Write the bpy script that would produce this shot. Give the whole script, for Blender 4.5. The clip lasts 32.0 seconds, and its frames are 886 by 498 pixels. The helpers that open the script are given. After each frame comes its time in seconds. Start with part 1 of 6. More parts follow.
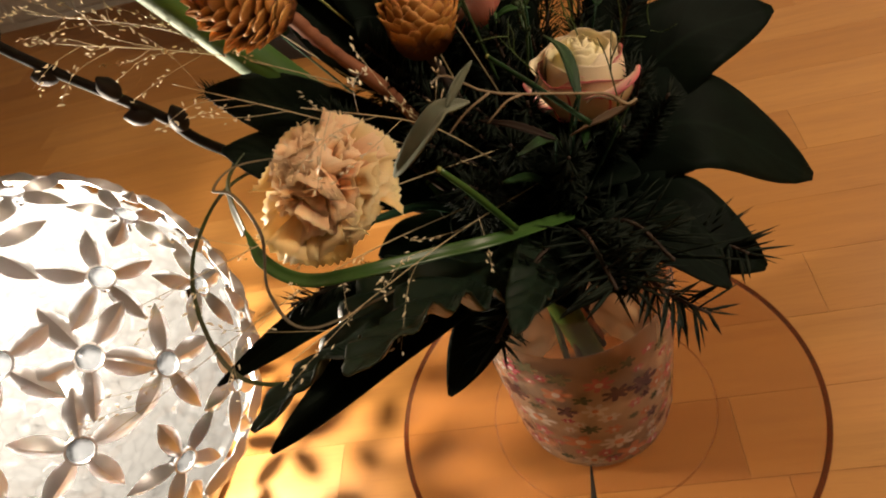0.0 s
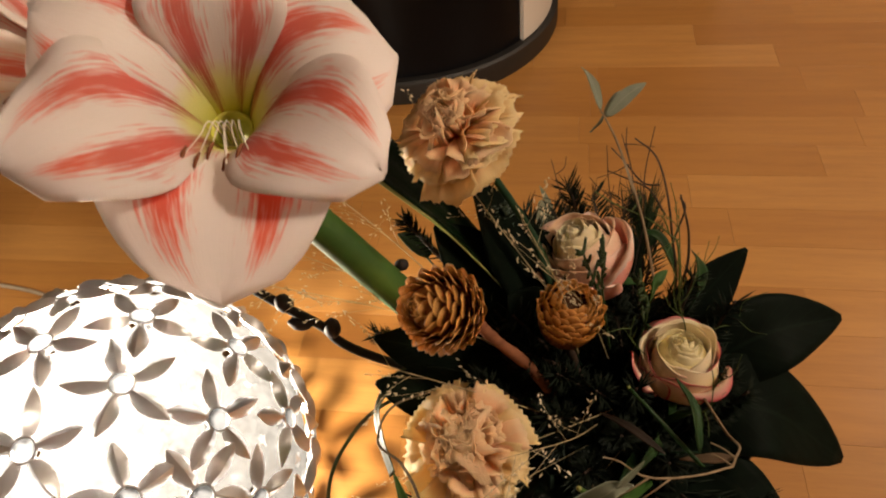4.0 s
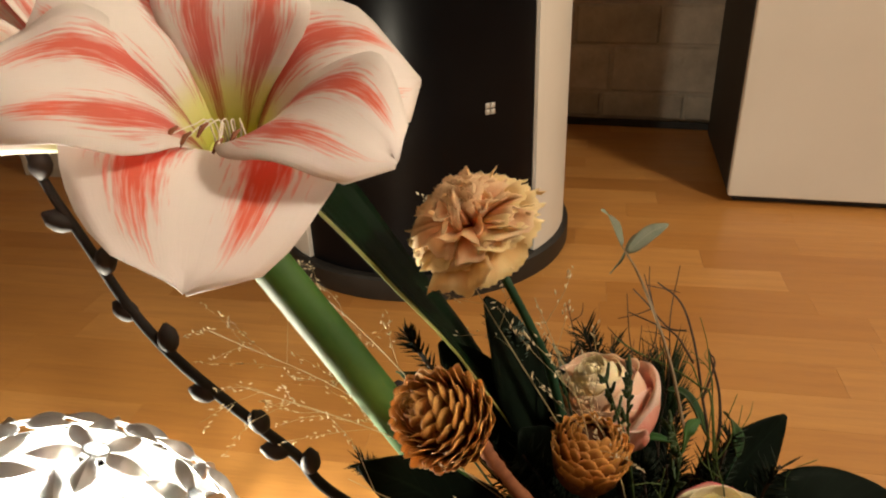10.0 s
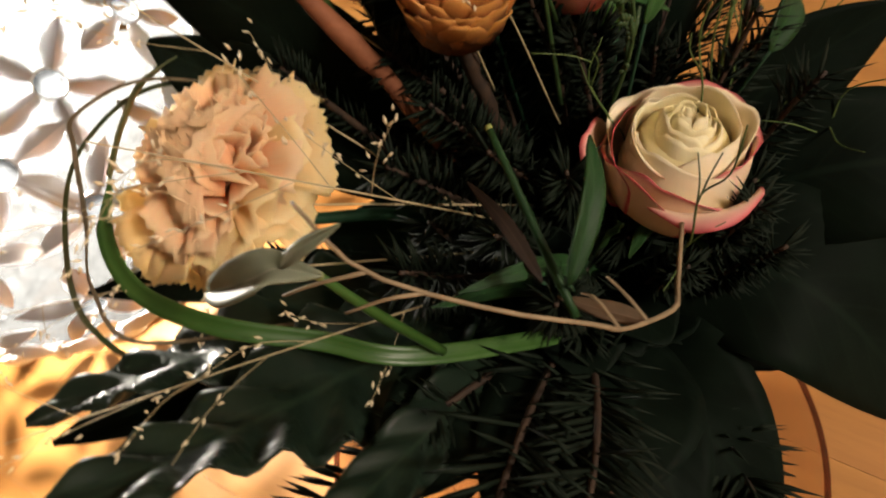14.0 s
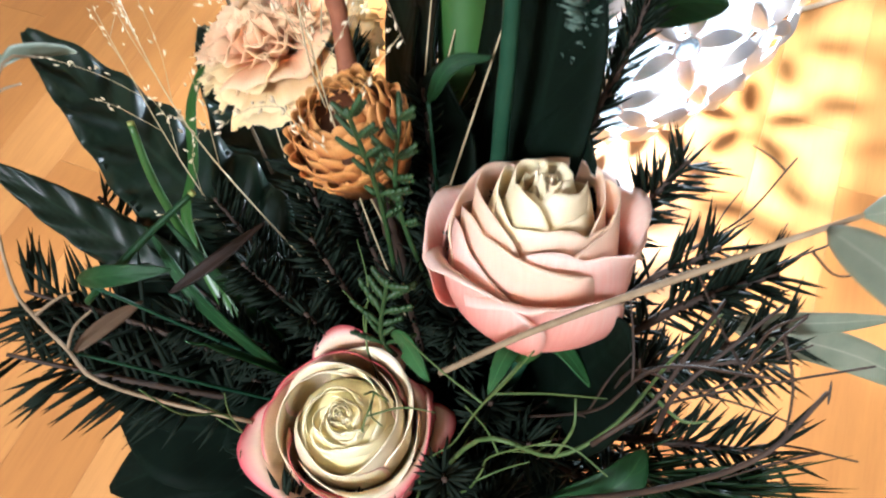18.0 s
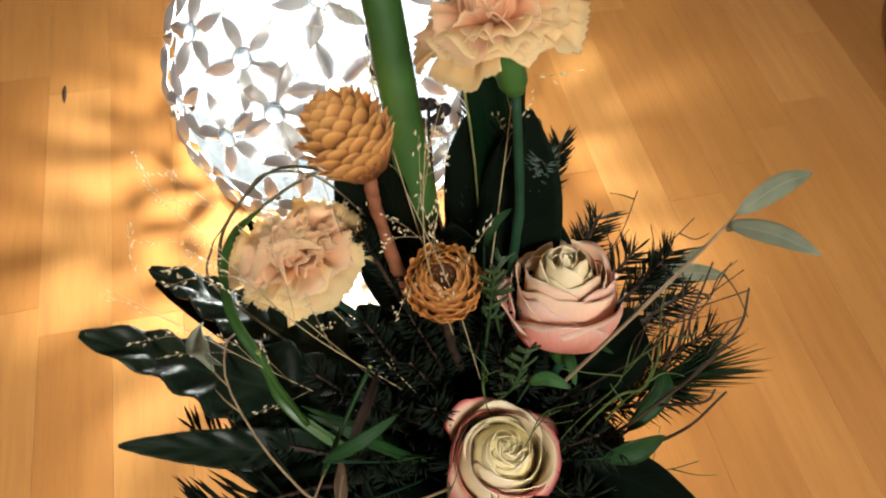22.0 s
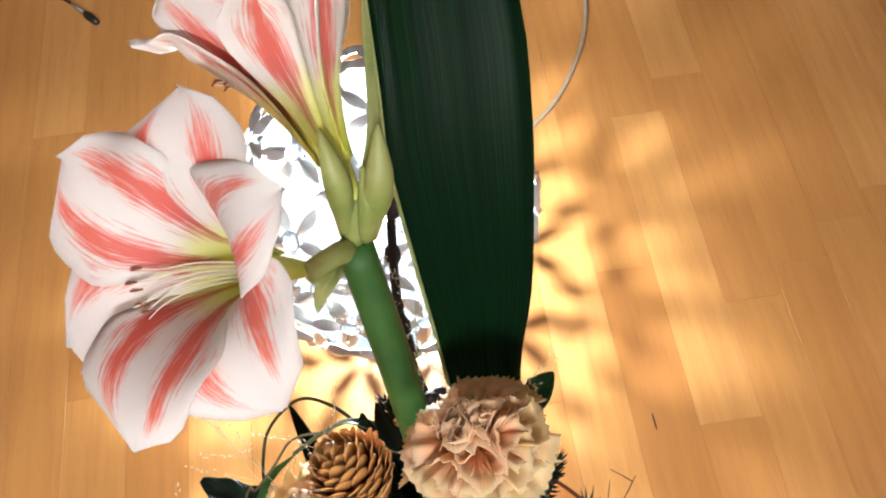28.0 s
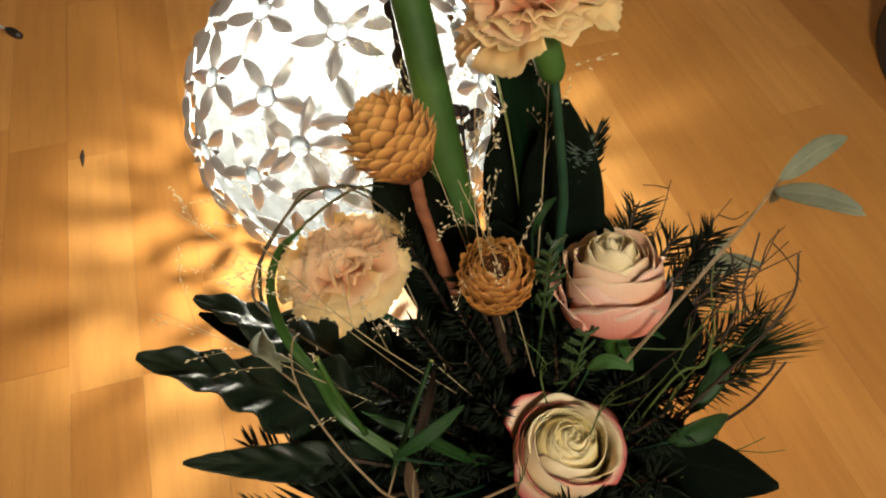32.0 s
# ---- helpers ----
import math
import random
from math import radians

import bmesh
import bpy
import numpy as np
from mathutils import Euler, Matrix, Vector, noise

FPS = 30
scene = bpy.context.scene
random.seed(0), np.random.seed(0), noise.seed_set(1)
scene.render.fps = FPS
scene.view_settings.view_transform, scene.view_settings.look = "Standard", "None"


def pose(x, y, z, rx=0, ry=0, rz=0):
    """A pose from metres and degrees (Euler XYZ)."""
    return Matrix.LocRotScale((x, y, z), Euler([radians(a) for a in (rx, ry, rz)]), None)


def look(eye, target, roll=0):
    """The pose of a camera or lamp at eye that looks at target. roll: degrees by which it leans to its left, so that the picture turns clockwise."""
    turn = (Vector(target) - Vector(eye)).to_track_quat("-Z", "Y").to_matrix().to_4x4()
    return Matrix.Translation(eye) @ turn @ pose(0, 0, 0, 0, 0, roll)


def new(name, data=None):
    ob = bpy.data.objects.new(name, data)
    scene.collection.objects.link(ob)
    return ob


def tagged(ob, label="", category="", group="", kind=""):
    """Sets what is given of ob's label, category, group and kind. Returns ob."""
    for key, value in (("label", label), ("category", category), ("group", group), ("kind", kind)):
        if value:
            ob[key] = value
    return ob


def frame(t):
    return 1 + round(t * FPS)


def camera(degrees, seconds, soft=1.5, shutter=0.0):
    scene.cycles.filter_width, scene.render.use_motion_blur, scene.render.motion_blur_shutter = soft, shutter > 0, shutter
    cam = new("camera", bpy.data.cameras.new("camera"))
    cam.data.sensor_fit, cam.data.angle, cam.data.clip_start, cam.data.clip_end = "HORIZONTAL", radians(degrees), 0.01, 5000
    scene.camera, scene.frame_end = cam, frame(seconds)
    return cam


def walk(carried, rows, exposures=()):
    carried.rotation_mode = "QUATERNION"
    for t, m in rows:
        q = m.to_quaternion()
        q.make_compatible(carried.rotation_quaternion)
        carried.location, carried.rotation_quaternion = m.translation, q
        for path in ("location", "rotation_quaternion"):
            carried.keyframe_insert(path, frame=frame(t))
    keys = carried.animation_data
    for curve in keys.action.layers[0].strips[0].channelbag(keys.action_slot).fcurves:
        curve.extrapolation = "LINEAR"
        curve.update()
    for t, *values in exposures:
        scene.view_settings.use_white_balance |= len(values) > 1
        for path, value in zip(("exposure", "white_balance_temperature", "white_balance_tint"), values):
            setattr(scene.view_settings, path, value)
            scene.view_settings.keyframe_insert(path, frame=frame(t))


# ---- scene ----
LENS = 63.0
cam = camera(LENS, 32.0, soft=2.0, shutter=0.4)
PATH = [
    (0, (0.008, -0.291, 0.523), (-0.285, 1.149, -0.834), -20.9),
    (0.5, (-0.001, -0.278, 0.553), (-0.259, 1.056, -0.915), -19.0),
    (1, (-0.003, -0.265, 0.607), (-0.221, 0.993, -0.933), -15.7),
    (1.5, (-0.023, -0.236, 0.661), (-0.21, 0.98, -0.915), -11.7),
    (2, (-0.043, -0.222, 0.714), (-0.271, 0.89, -0.933), -12.1),
    (2.5, (-0.056, -0.199, 0.762), (-0.238, 0.848, -0.933), -9.5),
    (4.5, (-0.056, -0.23, 0.64), (-0.278, 1.227, -0.712), -7.4),
    (5, (-0.039, -0.221, 0.594), (-0.313, 1.244, -0.74), -8.5),
    (5.5, (-0.025, -0.209, 0.572), (-0.346, 1.223, -0.786), -11.0),
    (6, (-0.034, -0.2, 0.551), (-0.358, 1.241, -0.797), -11.0),
    (6.5, (-0.042, -0.208, 0.543), (-0.371, 1.268, -0.766), -10.8),
    (7, (-0.041, -0.213, 0.556), (-0.309, 1.317, -0.704), -6.7),
    (7.5, (-0.05, -0.219, 0.57), (-0.275, 1.36, -0.636), -4.2),
    (8, (-0.06, -0.229, 0.581), (-0.243, 1.376, -0.598), -2.9),
    (8.5, (-0.066, -0.235, 0.598), (-0.228, 1.428, -0.501), -1.7),
    (9, (-0.065, -0.239, 0.608), (-0.242, 1.47, -0.415), -1.5),
    (9.5, (-0.062, -0.241, 0.613), (-0.251, 1.508, -0.337), -1.5),
    (10, (-0.063, -0.237, 0.613), (-0.263, 1.535, -0.293), -2.0),
    (10.5, (-0.064, -0.234, 0.611), (-0.269, 1.552, -0.264), -2.1),
    (11, (-0.058, -0.231, 0.583), (-0.29, 1.529, -0.338), -3.8),
    (11.5, (-0.047, -0.229, 0.558), (-0.31, 1.45, -0.496), -5.0),
    (12, (-0.045, -0.232, 0.543), (-0.292, 1.397, -0.591), -4.7),
    (12.5, (-0.03, -0.229, 0.529), (-0.283, 1.362, -0.656), -4.9),
    (13, (-0.014, -0.201, 0.507), (-0.285, 1.314, -0.77), -4.5),
    (13.5, (0.024, -0.17, 0.501), (-0.389, 1.178, -0.916), -5.4),
    (14, (0.053, -0.132, 0.503), (-0.555, 0.805, -1.156), -10.8),
    (14.5, (0.083, -0.083, 0.509), (-0.694, 0.452, -1.254), -21.1),
    (16.5, (0.087, 0.061, 0.498), (-0.77, -0.475, -1.228), -25.0),
    (17, (0.09, 0.089, 0.511), (-0.759, -0.362, -1.243), -16.2),
    (17.5, (0.084, 0.095, 0.504), (-0.752, -0.391, -1.247), -14.4),
    (18, (0.08, 0.105, 0.541), (-0.751, -0.359, -1.219), -12.8),
    (18.5, (0.082, 0.103, 0.554), (-0.762, -0.31, -1.212), -10.6),
    (19, (0.086, 0.096, 0.566), (-0.793, -0.265, -1.194), -7.7),
    (19.5, (0.08, 0.094, 0.591), (-0.76, -0.232, -1.194), -7.0),
    (20, (0.077, 0.067, 0.594), (-0.781, -0.078, -1.207), -1.9),
    (20.5, (0.092, 0.029, 0.585), (-0.842, 0.131, -1.181), 2.9),
    (21, (0.133, -0.011, 0.61), (-0.94, 0.302, -1.048), 5.8),
    (21.5, (0.137, -0.027, 0.636), (-0.902, 0.314, -1.039), 5.0),
    (22, (0.119, -0.044, 0.67), (-0.833, 0.382, -1.036), 7.1),
    (22.5, (0.104, -0.048, 0.698), (-0.743, 0.337, -1.072), 3.3),
    (23, (0.086, -0.039, 0.733), (-0.752, 0.337, -1.044), 1.3),
    (23.5, (0.072, -0.04, 0.755), (-0.79, 0.368, -1.003), 2.3),
    (24, (0.057, -0.039, 0.769), (-0.755, 0.361, -1.015), 2.3),
    (24.5, (0.022, -0.033, 0.782), (-0.717, 0.364, -1.033), 3.6),
    (25, (-0.001, -0.022, 0.79), (-0.699, 0.34, -1.049), 3.0),
    (25.5, (-0.013, -0.015, 0.798), (-0.783, 0.334, -1.014), 1.1),
    (26, (-0.035, 0.022, 0.797), (-0.855, 0.188, -1.02), -4.4),
    (26.5, (-0.039, 0.057, 0.796), (-0.854, 0.108, -1.03), -8.6),
    (28.5, (-0.024, 0.022, 0.787), (-0.875, 0.221, -1.012), -1.5),
    (29, (0.001, -0.014, 0.771), (-0.922, 0.32, -0.971), 1.3),
    (29.5, (0.018, -0.028, 0.749), (-0.852, 0.35, -1.011), -0.6),
    (30, (0.053, -0.058, 0.72), (-0.919, 0.406, -0.965), 2.7),
    (30.5, (0.087, -0.07, 0.695), (-0.958, 0.427, -0.936), 3.2),
    (31, (0.109, -0.076, 0.671), (-0.979, 0.426, -0.93), 3.3),
    (31.5, (0.126, -0.076, 0.66), (-0.956, 0.405, -0.951), 3.0),
    (32, (0.137, -0.074, 0.657), (-0.942, 0.39, -0.962), 2.0),
]
EXPOSURES = [(0.0, -0.08, 6500, 14), (4.5, -0.22, 6500, 15), (6.0, -0.45, 6400, 16), (8.0, -0.22, 6400, 15), (10.0, 0.2, 6200, 6), (13.0, 0.0, 6200, 12), (16.5, 1.45, 4400, 5), (18.5, 1.1, 4500, 6), (20.0, 0.66, 4750, 5), (21.0, 0.72, 4800, 5), (22.0, 0.42, 5150, 3), (24.0, -0.17, 5850, 4), (25.0, -0.03, 5800, 4), (26.0, 0.62, 4750, 5), (29.0, 0.62, 4750, 5), (32.0, 0.12, 5850, 2)]
walk(cam, [(t, look(eye, target, roll)) for t, eye, target, roll in PATH], EXPOSURES)

# ---- world and lights ----
world = bpy.data.worlds.new("evening_room")
scene.world = world
world.use_nodes = True
world.node_tree.nodes["Background"].inputs[0].default_value = (0.9, 0.80, 0.66, 1)
world.node_tree.nodes["Background"].inputs[1].default_value = 0.075

LAMP_C = Vector((-0.369, 0.041, 0.172))
LAMP_R = 0.1455


def lamp_light(name, kind, energy, colour, m, size=0.1):
    d = bpy.data.lights.new(name, kind)
    d.energy, d.color = energy, colour
    if kind == "AREA":
        d.shape, d.size = "DISK", size
    else:
        d.shadow_soft_size = size
    ob = new(name, d)
    ob.matrix_world = m
    return ob


lamp_light("side_lamp_glow", "POINT", 12, (1.0, 0.80, 0.56), Matrix.Translation((1.15, 0.95, 1.25)), 0.09)
lamp_light("ceiling_light_glow", "AREA", 31, (1.0, 0.80, 0.58), look((1.40, -0.25, 1.75), (0.1, 0.0, 0.0)), 0.34)
lamp_light("bulb_glow", "POINT", 110, (1.0, 0.87, 0.66), Matrix.Translation(LAMP_C + Vector((0, 0, 0.062))), 0.020)
lamp_light("wall_light_glow", "POINT", 25, (1.0, 0.80, 0.56), Matrix.Translation((1.75, 3.3, 1.35)), 0.07)


# ---- materials ----
def nodes_of(name):
    m = bpy.data.materials.new(name)
    m.use_nodes = True
    nt = m.node_tree
    return m, nt, nt.nodes["Principled BSDF"]


def N(nt, kind, **kw):
    n = nt.nodes.new(kind)
    for k, v in kw.items():
        if k in n.inputs:
            n.inputs[k].default_value = v
    return n


def ramp(nt, fac, stops):
    r = nt.nodes.new("ShaderNodeValToRGB")
    e = r.color_ramp.elements
    while len(e) < len(stops):
        e.new(0.5)
    for el, (p, c) in zip(e, stops):
        el.position, el.color = p, (*c, 1)
    nt.links.new(fac, r.inputs[0])
    return r


def mixc(nt, fac, a, b, mode="MIX"):
    m = nt.nodes.new("ShaderNodeMix")
    m.data_type, m.blend_type = "RGBA", mode
    for sock, val in ((m.inputs[0], fac), (m.inputs[6], a), (m.inputs[7], b)):
        if hasattr(val, "links"):
            nt.links.new(val, sock)
        elif isinstance(val, (int, float)):
            sock.default_value = val
        else:
            sock.default_value = (*val, 1)
    return m.outputs[2]


def math_n(nt, op, a, b=0.0):
    m = nt.nodes.new("ShaderNodeMath")
    m.operation = op
    for sock, val in ((m.inputs[0], a), (m.inputs[1], b)):
        if hasattr(val, "links"):
            nt.links.new(val, sock)
        else:
            sock.default_value = val
    return m.outputs[0]


def noise_n(nt, scale, detail=3.0, vec=None, rough=0.55):
    n = N(nt, "ShaderNodeTexNoise", Scale=scale, Detail=detail, Roughness=rough)
    if vec is not None:
        nt.links.new(vec, n.inputs["Vector"])
    return n.outputs["Fac"]


def obj_vec(nt, scale=(1, 1, 1)):
    t = nt.nodes.new("ShaderNodeTexCoord")
    mp = nt.nodes.new("ShaderNodeMapping")
    mp.inputs["Scale"].default_value = scale
    nt.links.new(t.outputs["Object"], mp.inputs["Vector"])
    return mp.outputs[0]


def uv_xy(nt):
    t = nt.nodes.new("ShaderNodeTexCoord")
    s = nt.nodes.new("ShaderNodeSeparateXYZ")
    nt.links.new(t.outputs["UV"], s.inputs[0])
    return t.outputs["UV"], s.outputs[0], s.outputs[1]


def bump(nt, bsdf, height, strength=0.3, dist=0.001):
    b = N(nt, "ShaderNodeBump", Strength=strength, Distance=dist)
    nt.links.new(height, b.inputs["Height"])
    nt.links.new(b.outputs[0], bsdf.inputs["Normal"])


def simple(name, a, b, scale=60.0, rough=0.6, metal=0.0, bump_s=0.2, sub=0.0, coat=0.0, dist=0.0008):
    m, nt, p = nodes_of(name)
    v = obj_vec(nt)
    f = noise_n(nt, scale, 4, v)
    r = ramp(nt, f, [(0.3, a), (0.7, b)])
    big = noise_n(nt, scale * 0.15, 2, v)
    c = mixc(nt, math_n(nt, "MULTIPLY", big, 0.35), r.outputs[0], a)
    nt.links.new(c, p.inputs["Base Color"])
    p.inputs["Roughness"].default_value, p.inputs["Metallic"].default_value = rough, metal
    if sub:
        p.inputs["Subsurface Weight"].default_value = sub
        p.inputs["Subsurface Radius"].default_value = (0.006, 0.003, 0.002)
        p.inputs["Subsurface Scale"].default_value = 0.6
    if coat:
        p.inputs["Coat Weight"].default_value = coat
    if bump_s:
        bump(nt, p, f, bump_s, dist)
    return m


def thin(nt, p, colour, amount):
    """Mix some light that passes through a thin petal or leaf."""
    tr = nt.nodes.new("ShaderNodeBsdfTranslucent")
    if hasattr(colour, "links"):
        nt.links.new(colour, tr.inputs[0])
    else:
        tr.inputs[0].default_value = (*colour, 1)
    mx = nt.nodes.new("ShaderNodeMixShader")
    mx.inputs[0].default_value = amount
    nt.links.new(p.outputs[0], mx.inputs[1])
    nt.links.new(tr.outputs[0], mx.inputs[2])
    nt.links.new(mx.outputs[0], nt.nodes["Material Output"].inputs[0])


def floor_wood():
    m, nt, p = nodes_of("oiled_beech_strip")
    info = nt.nodes.new("ShaderNodeObjectInfo")
    isl = nt.nodes.new("ShaderNodeNewGeometry")
    rnd = math_n(nt, "FRACT", math_n(nt, "ADD", info.outputs["Random"], isl.outputs["Random Per Island"]))
    v = obj_vec(nt, (2.0, 26.0, 1.0))
    off = nt.nodes.new("ShaderNodeVectorMath")
    off.operation = "ADD"
    comb = nt.nodes.new("ShaderNodeCombineXYZ")
    nt.links.new(math_n(nt, "MULTIPLY", rnd, 37.0), comb.inputs[2])
    nt.links.new(math_n(nt, "MULTIPLY", rnd, 11.0), comb.inputs[0])
    nt.links.new(v, off.inputs[0])
    nt.links.new(comb.outputs[0], off.inputs[1])
    g = noise_n(nt, 2.4, 6, off.outputs[0], 0.62)
    fine = noise_n(nt, 16.0, 4, off.outputs[0], 0.7)
    tone = ramp(nt, rnd, [(0.0, (0.43, 0.190, 0.044)), (0.5, (0.485, 0.226, 0.056)), (1.0, (0.555, 0.275, 0.076))])
    c = mixc(nt, math_n(nt, "MULTIPLY", ramp(nt, g, [(0.40, (0, 0, 0)), (0.72, (1, 1, 1))]).outputs[0], 0.36), tone.outputs[0], (0.27, 0.105, 0.032))
    c = mixc(nt, math_n(nt, "MULTIPLY", ramp(nt, fine, [(0.5, (0, 0, 0)), (0.75, (1, 1, 1))]).outputs[0], 0.25), c, (0.25, 0.10, 0.035))
    nt.links.new(c, p.inputs["Base Color"])
    rr = ramp(nt, noise_n(nt, 9.0, 3, obj_vec(nt)), [(0.3, (0.30,) * 3), (0.75, (0.44,) * 3)])
    nt.links.new(rr.outputs[0], p.inputs["Roughness"])
    bump(nt, p, fine, 0.06, 0.0006)
    return m


def petal_amaryllis(name="amaryllis_petal", depth=1.0):
    m, nt, p = nodes_of(name)
    uv, u, v = uv_xy(nt)
    mp = nt.nodes.new("ShaderNodeMapping")
    mp.inputs["Scale"].default_value = (26, 2.2, 1)
    nt.links.new(uv, mp.inputs["Vector"])
    streak = noise_n(nt, 2.0, 4, mp.outputs[0], 0.6)
    soft = noise_n(nt, 5.0, 2, uv)
    d = math_n(nt, "ABSOLUTE", math_n(nt, "SUBTRACT", u, 0.5))
    half = math_n(nt, "SUBTRACT", 0.215, math_n(nt, "MULTIPLY", v, 0.10))
    band = math_n(nt, "SUBTRACT", half, math_n(nt, "ABSOLUTE", math_n(nt, "SUBTRACT", d, 0.235)))
    band = math_n(nt, "ADD", math_n(nt, "MULTIPLY", band, 8.0), math_n(nt, "MULTIPLY", math_n(nt, "SUBTRACT", streak, 0.5), 3.4))
    along = math_n(nt, "MULTIPLY", math_n(nt, "SUBTRACT", v, 0.10), math_n(nt, "SUBTRACT", 0.98, v))
    mask = math_n(nt, "ADD", band, math_n(nt, "SUBTRACT", math_n(nt, "MULTIPLY", along, 6.0), 1.15))
    mask = math_n(nt, "ADD", mask, math_n(nt, "MULTIPLY", math_n(nt, "SUBTRACT", soft, 0.5), 1.6))
    mk = ramp(nt, mask, [(-0.0, (0, 0, 0)), (0.40, (0.5,) * 3), (0.95, (1, 1, 1))])
    info = nt.nodes.new("ShaderNodeObjectInfo")
    mk_out = math_n(nt, "MULTIPLY", mk.outputs[0], math_n(nt, "MULTIPLY", math_n(nt, "ADD", math_n(nt, "MULTIPLY", info.outputs["Random"], 0.22), 0.80), depth))
    red = ramp(nt, v, [(0.18, (0.40, 0.015, 0.012)), (0.45, (0.80, 0.07, 0.025)), (1.0, (0.88, 0.20, 0.09))])
    white = ramp(nt, v, [(0.10, (0.74, 0.74, 0.09)), (0.26, (0.86, 0.84, 0.38)), (0.36, (0.92, 0.87, 0.82)), (1.0, (0.92, 0.86, 0.84))])
    c = mixc(nt, mk_out, white.outputs[0], red.outputs[0])
    nt.links.new(c, p.inputs["Base Color"])
    p.inputs["Roughness"].default_value = 0.5
    p.inputs["Sheen Weight"].default_value = 0.15
    bump(nt, p, streak, 0.25, 0.0008)
    thin(nt, p, c, 0.30)
    return m


def petal_grad(name, base, mid, edge, side=None, trans=0.25, rough=0.55, streak=0.2, rim=0.90):
    m, nt, p = nodes_of(name)
    uv, u, v = uv_xy(nt)
    mp = nt.nodes.new("ShaderNodeMapping")
    mp.inputs["Scale"].default_value = (18, 2.0, 1)
    nt.links.new(uv, mp.inputs["Vector"])
    st = noise_n(nt, 2.0, 4, mp.outputs[0])
    vv = math_n(nt, "ADD", v, math_n(nt, "MULTIPLY", math_n(nt, "SUBTRACT", st, 0.5), streak))
    r = ramp(nt, vv, [(0.1, base), (0.6, mid), (0.98, edge)])
    c = r.outputs[0]
    if side:
        d = math_n(nt, "MULTIPLY", math_n(nt, "ABSOLUTE", math_n(nt, "SUBTRACT", u, 0.5)), 2.0)
        dd = math_n(nt, "MAXIMUM", math_n(nt, "ADD", d, math_n(nt, "MULTIPLY", math_n(nt, "SUBTRACT", st, 0.5), 0.3)), math_n(nt, "MULTIPLY", v, rim))
        c = mixc(nt, ramp(nt, dd, [(0.90, (0, 0, 0)), (1.06, (1, 1, 1))]).outputs[0], c, side)
    nt.links.new(c, p.inputs["Base Color"])
    p.inputs["Roughness"].default_value = rough
    bump(nt, p, st, 0.25, 0.0006)
    thin(nt, p, c, trans)
    return m


def leaf_mat(name, a, b, vein, rough=0.35, trans=0.12, ribs=9.0, coat=0.0, ripple=0.15, gloss=0.2):
    m, nt, p = nodes_of(name)
    uv, u, v = uv_xy(nt)
    d = math_n(nt, "ABSOLUTE", math_n(nt, "SUBTRACT", u, 0.5))
    f = noise_n(nt, 7.0, 4, obj_vec(nt, (9, 9, 9)))
    base = ramp(nt, f, [(0.3, a), (0.7, b)])
    sidev = math_n(nt, "SINE", math_n(nt, "MULTIPLY", math_n(nt, "SUBTRACT", math_n(nt, "MULTIPLY", v, 1.0), math_n(nt, "MULTIPLY", d, 0.5)), ribs * 6.283))
    sv = ramp(nt, sidev, [(0.86, (0, 0, 0)), (1.0, (1, 1, 1))])
    mid = ramp(nt, d, [(0.012, (1, 1, 1)), (0.035, (0, 0, 0))])
    c = mixc(nt, math_n(nt, "MULTIPLY", sv.outputs[0], 0.35), base.outputs[0], vein)
    c = mixc(nt, math_n(nt, "MULTIPLY", mid.outputs[0], 0.8), c, vein)
    nt.links.new(c, p.inputs["Base Color"])
    p.inputs["Roughness"].default_value = rough
    p.inputs["Specular IOR Level"].default_value = gloss
    p.inputs["Coat Weight"].default_value = coat
    bump(nt, p, math_n(nt, "ADD", math_n(nt, "MULTIPLY", sidev, ripple), f), 0.22 + 0.3 * ripple, 0.001)
    thin(nt, p, c, trans)
    return m


def lining_mat():
    m, nt, p = nodes_of("glowing_fibre_lining")
    v = obj_vec(nt)
    w = N(nt, "ShaderNodeTexNoise", Scale=55.0, Detail=6.0, Roughness=0.75)
    nt.links.new(v, w.inputs["Vector"])
    vo = N(nt, "ShaderNodeTexVoronoi", Scale=130.0)
    vo.feature = "DISTANCE_TO_EDGE"
    nt.links.new(w.outputs["Color"], vo.inputs["Vector"])
    nt.links.new(v, vo.inputs["Vector"])
    k = ramp(nt, w.outputs["Fac"], [(0.33, (0.0040,) * 3), (0.40, (0.0074,) * 3), (0.62, (0.0092,) * 3)])
    line = ramp(nt, vo.outputs["Distance"], [(0.01, (0.72,) * 3), (0.06, (1.0,) * 3)])
    c = mixc(nt, 1.0, k.outputs[0], line.outputs[0], "MULTIPLY")
    c = mixc(nt, 1.0, c, (0.96, 1.00, 1.06), "MULTIPLY")
    em = nt.nodes.new("ShaderNodeBsdfTranslucent")
    nt.links.new(c, em.inputs[0])
    tp = nt.nodes.new("ShaderNodeBsdfTransparent")
    mx = nt.nodes.new("ShaderNodeMixShader")
    mx.inputs[0].default_value = 0.85
    nt.links.new(tp.outputs[0], mx.inputs[1])
    nt.links.new(em.outputs[0], mx.inputs[2])
    nt.links.new(mx.outputs[0], nt.nodes["Material Output"].inputs[0])
    return m


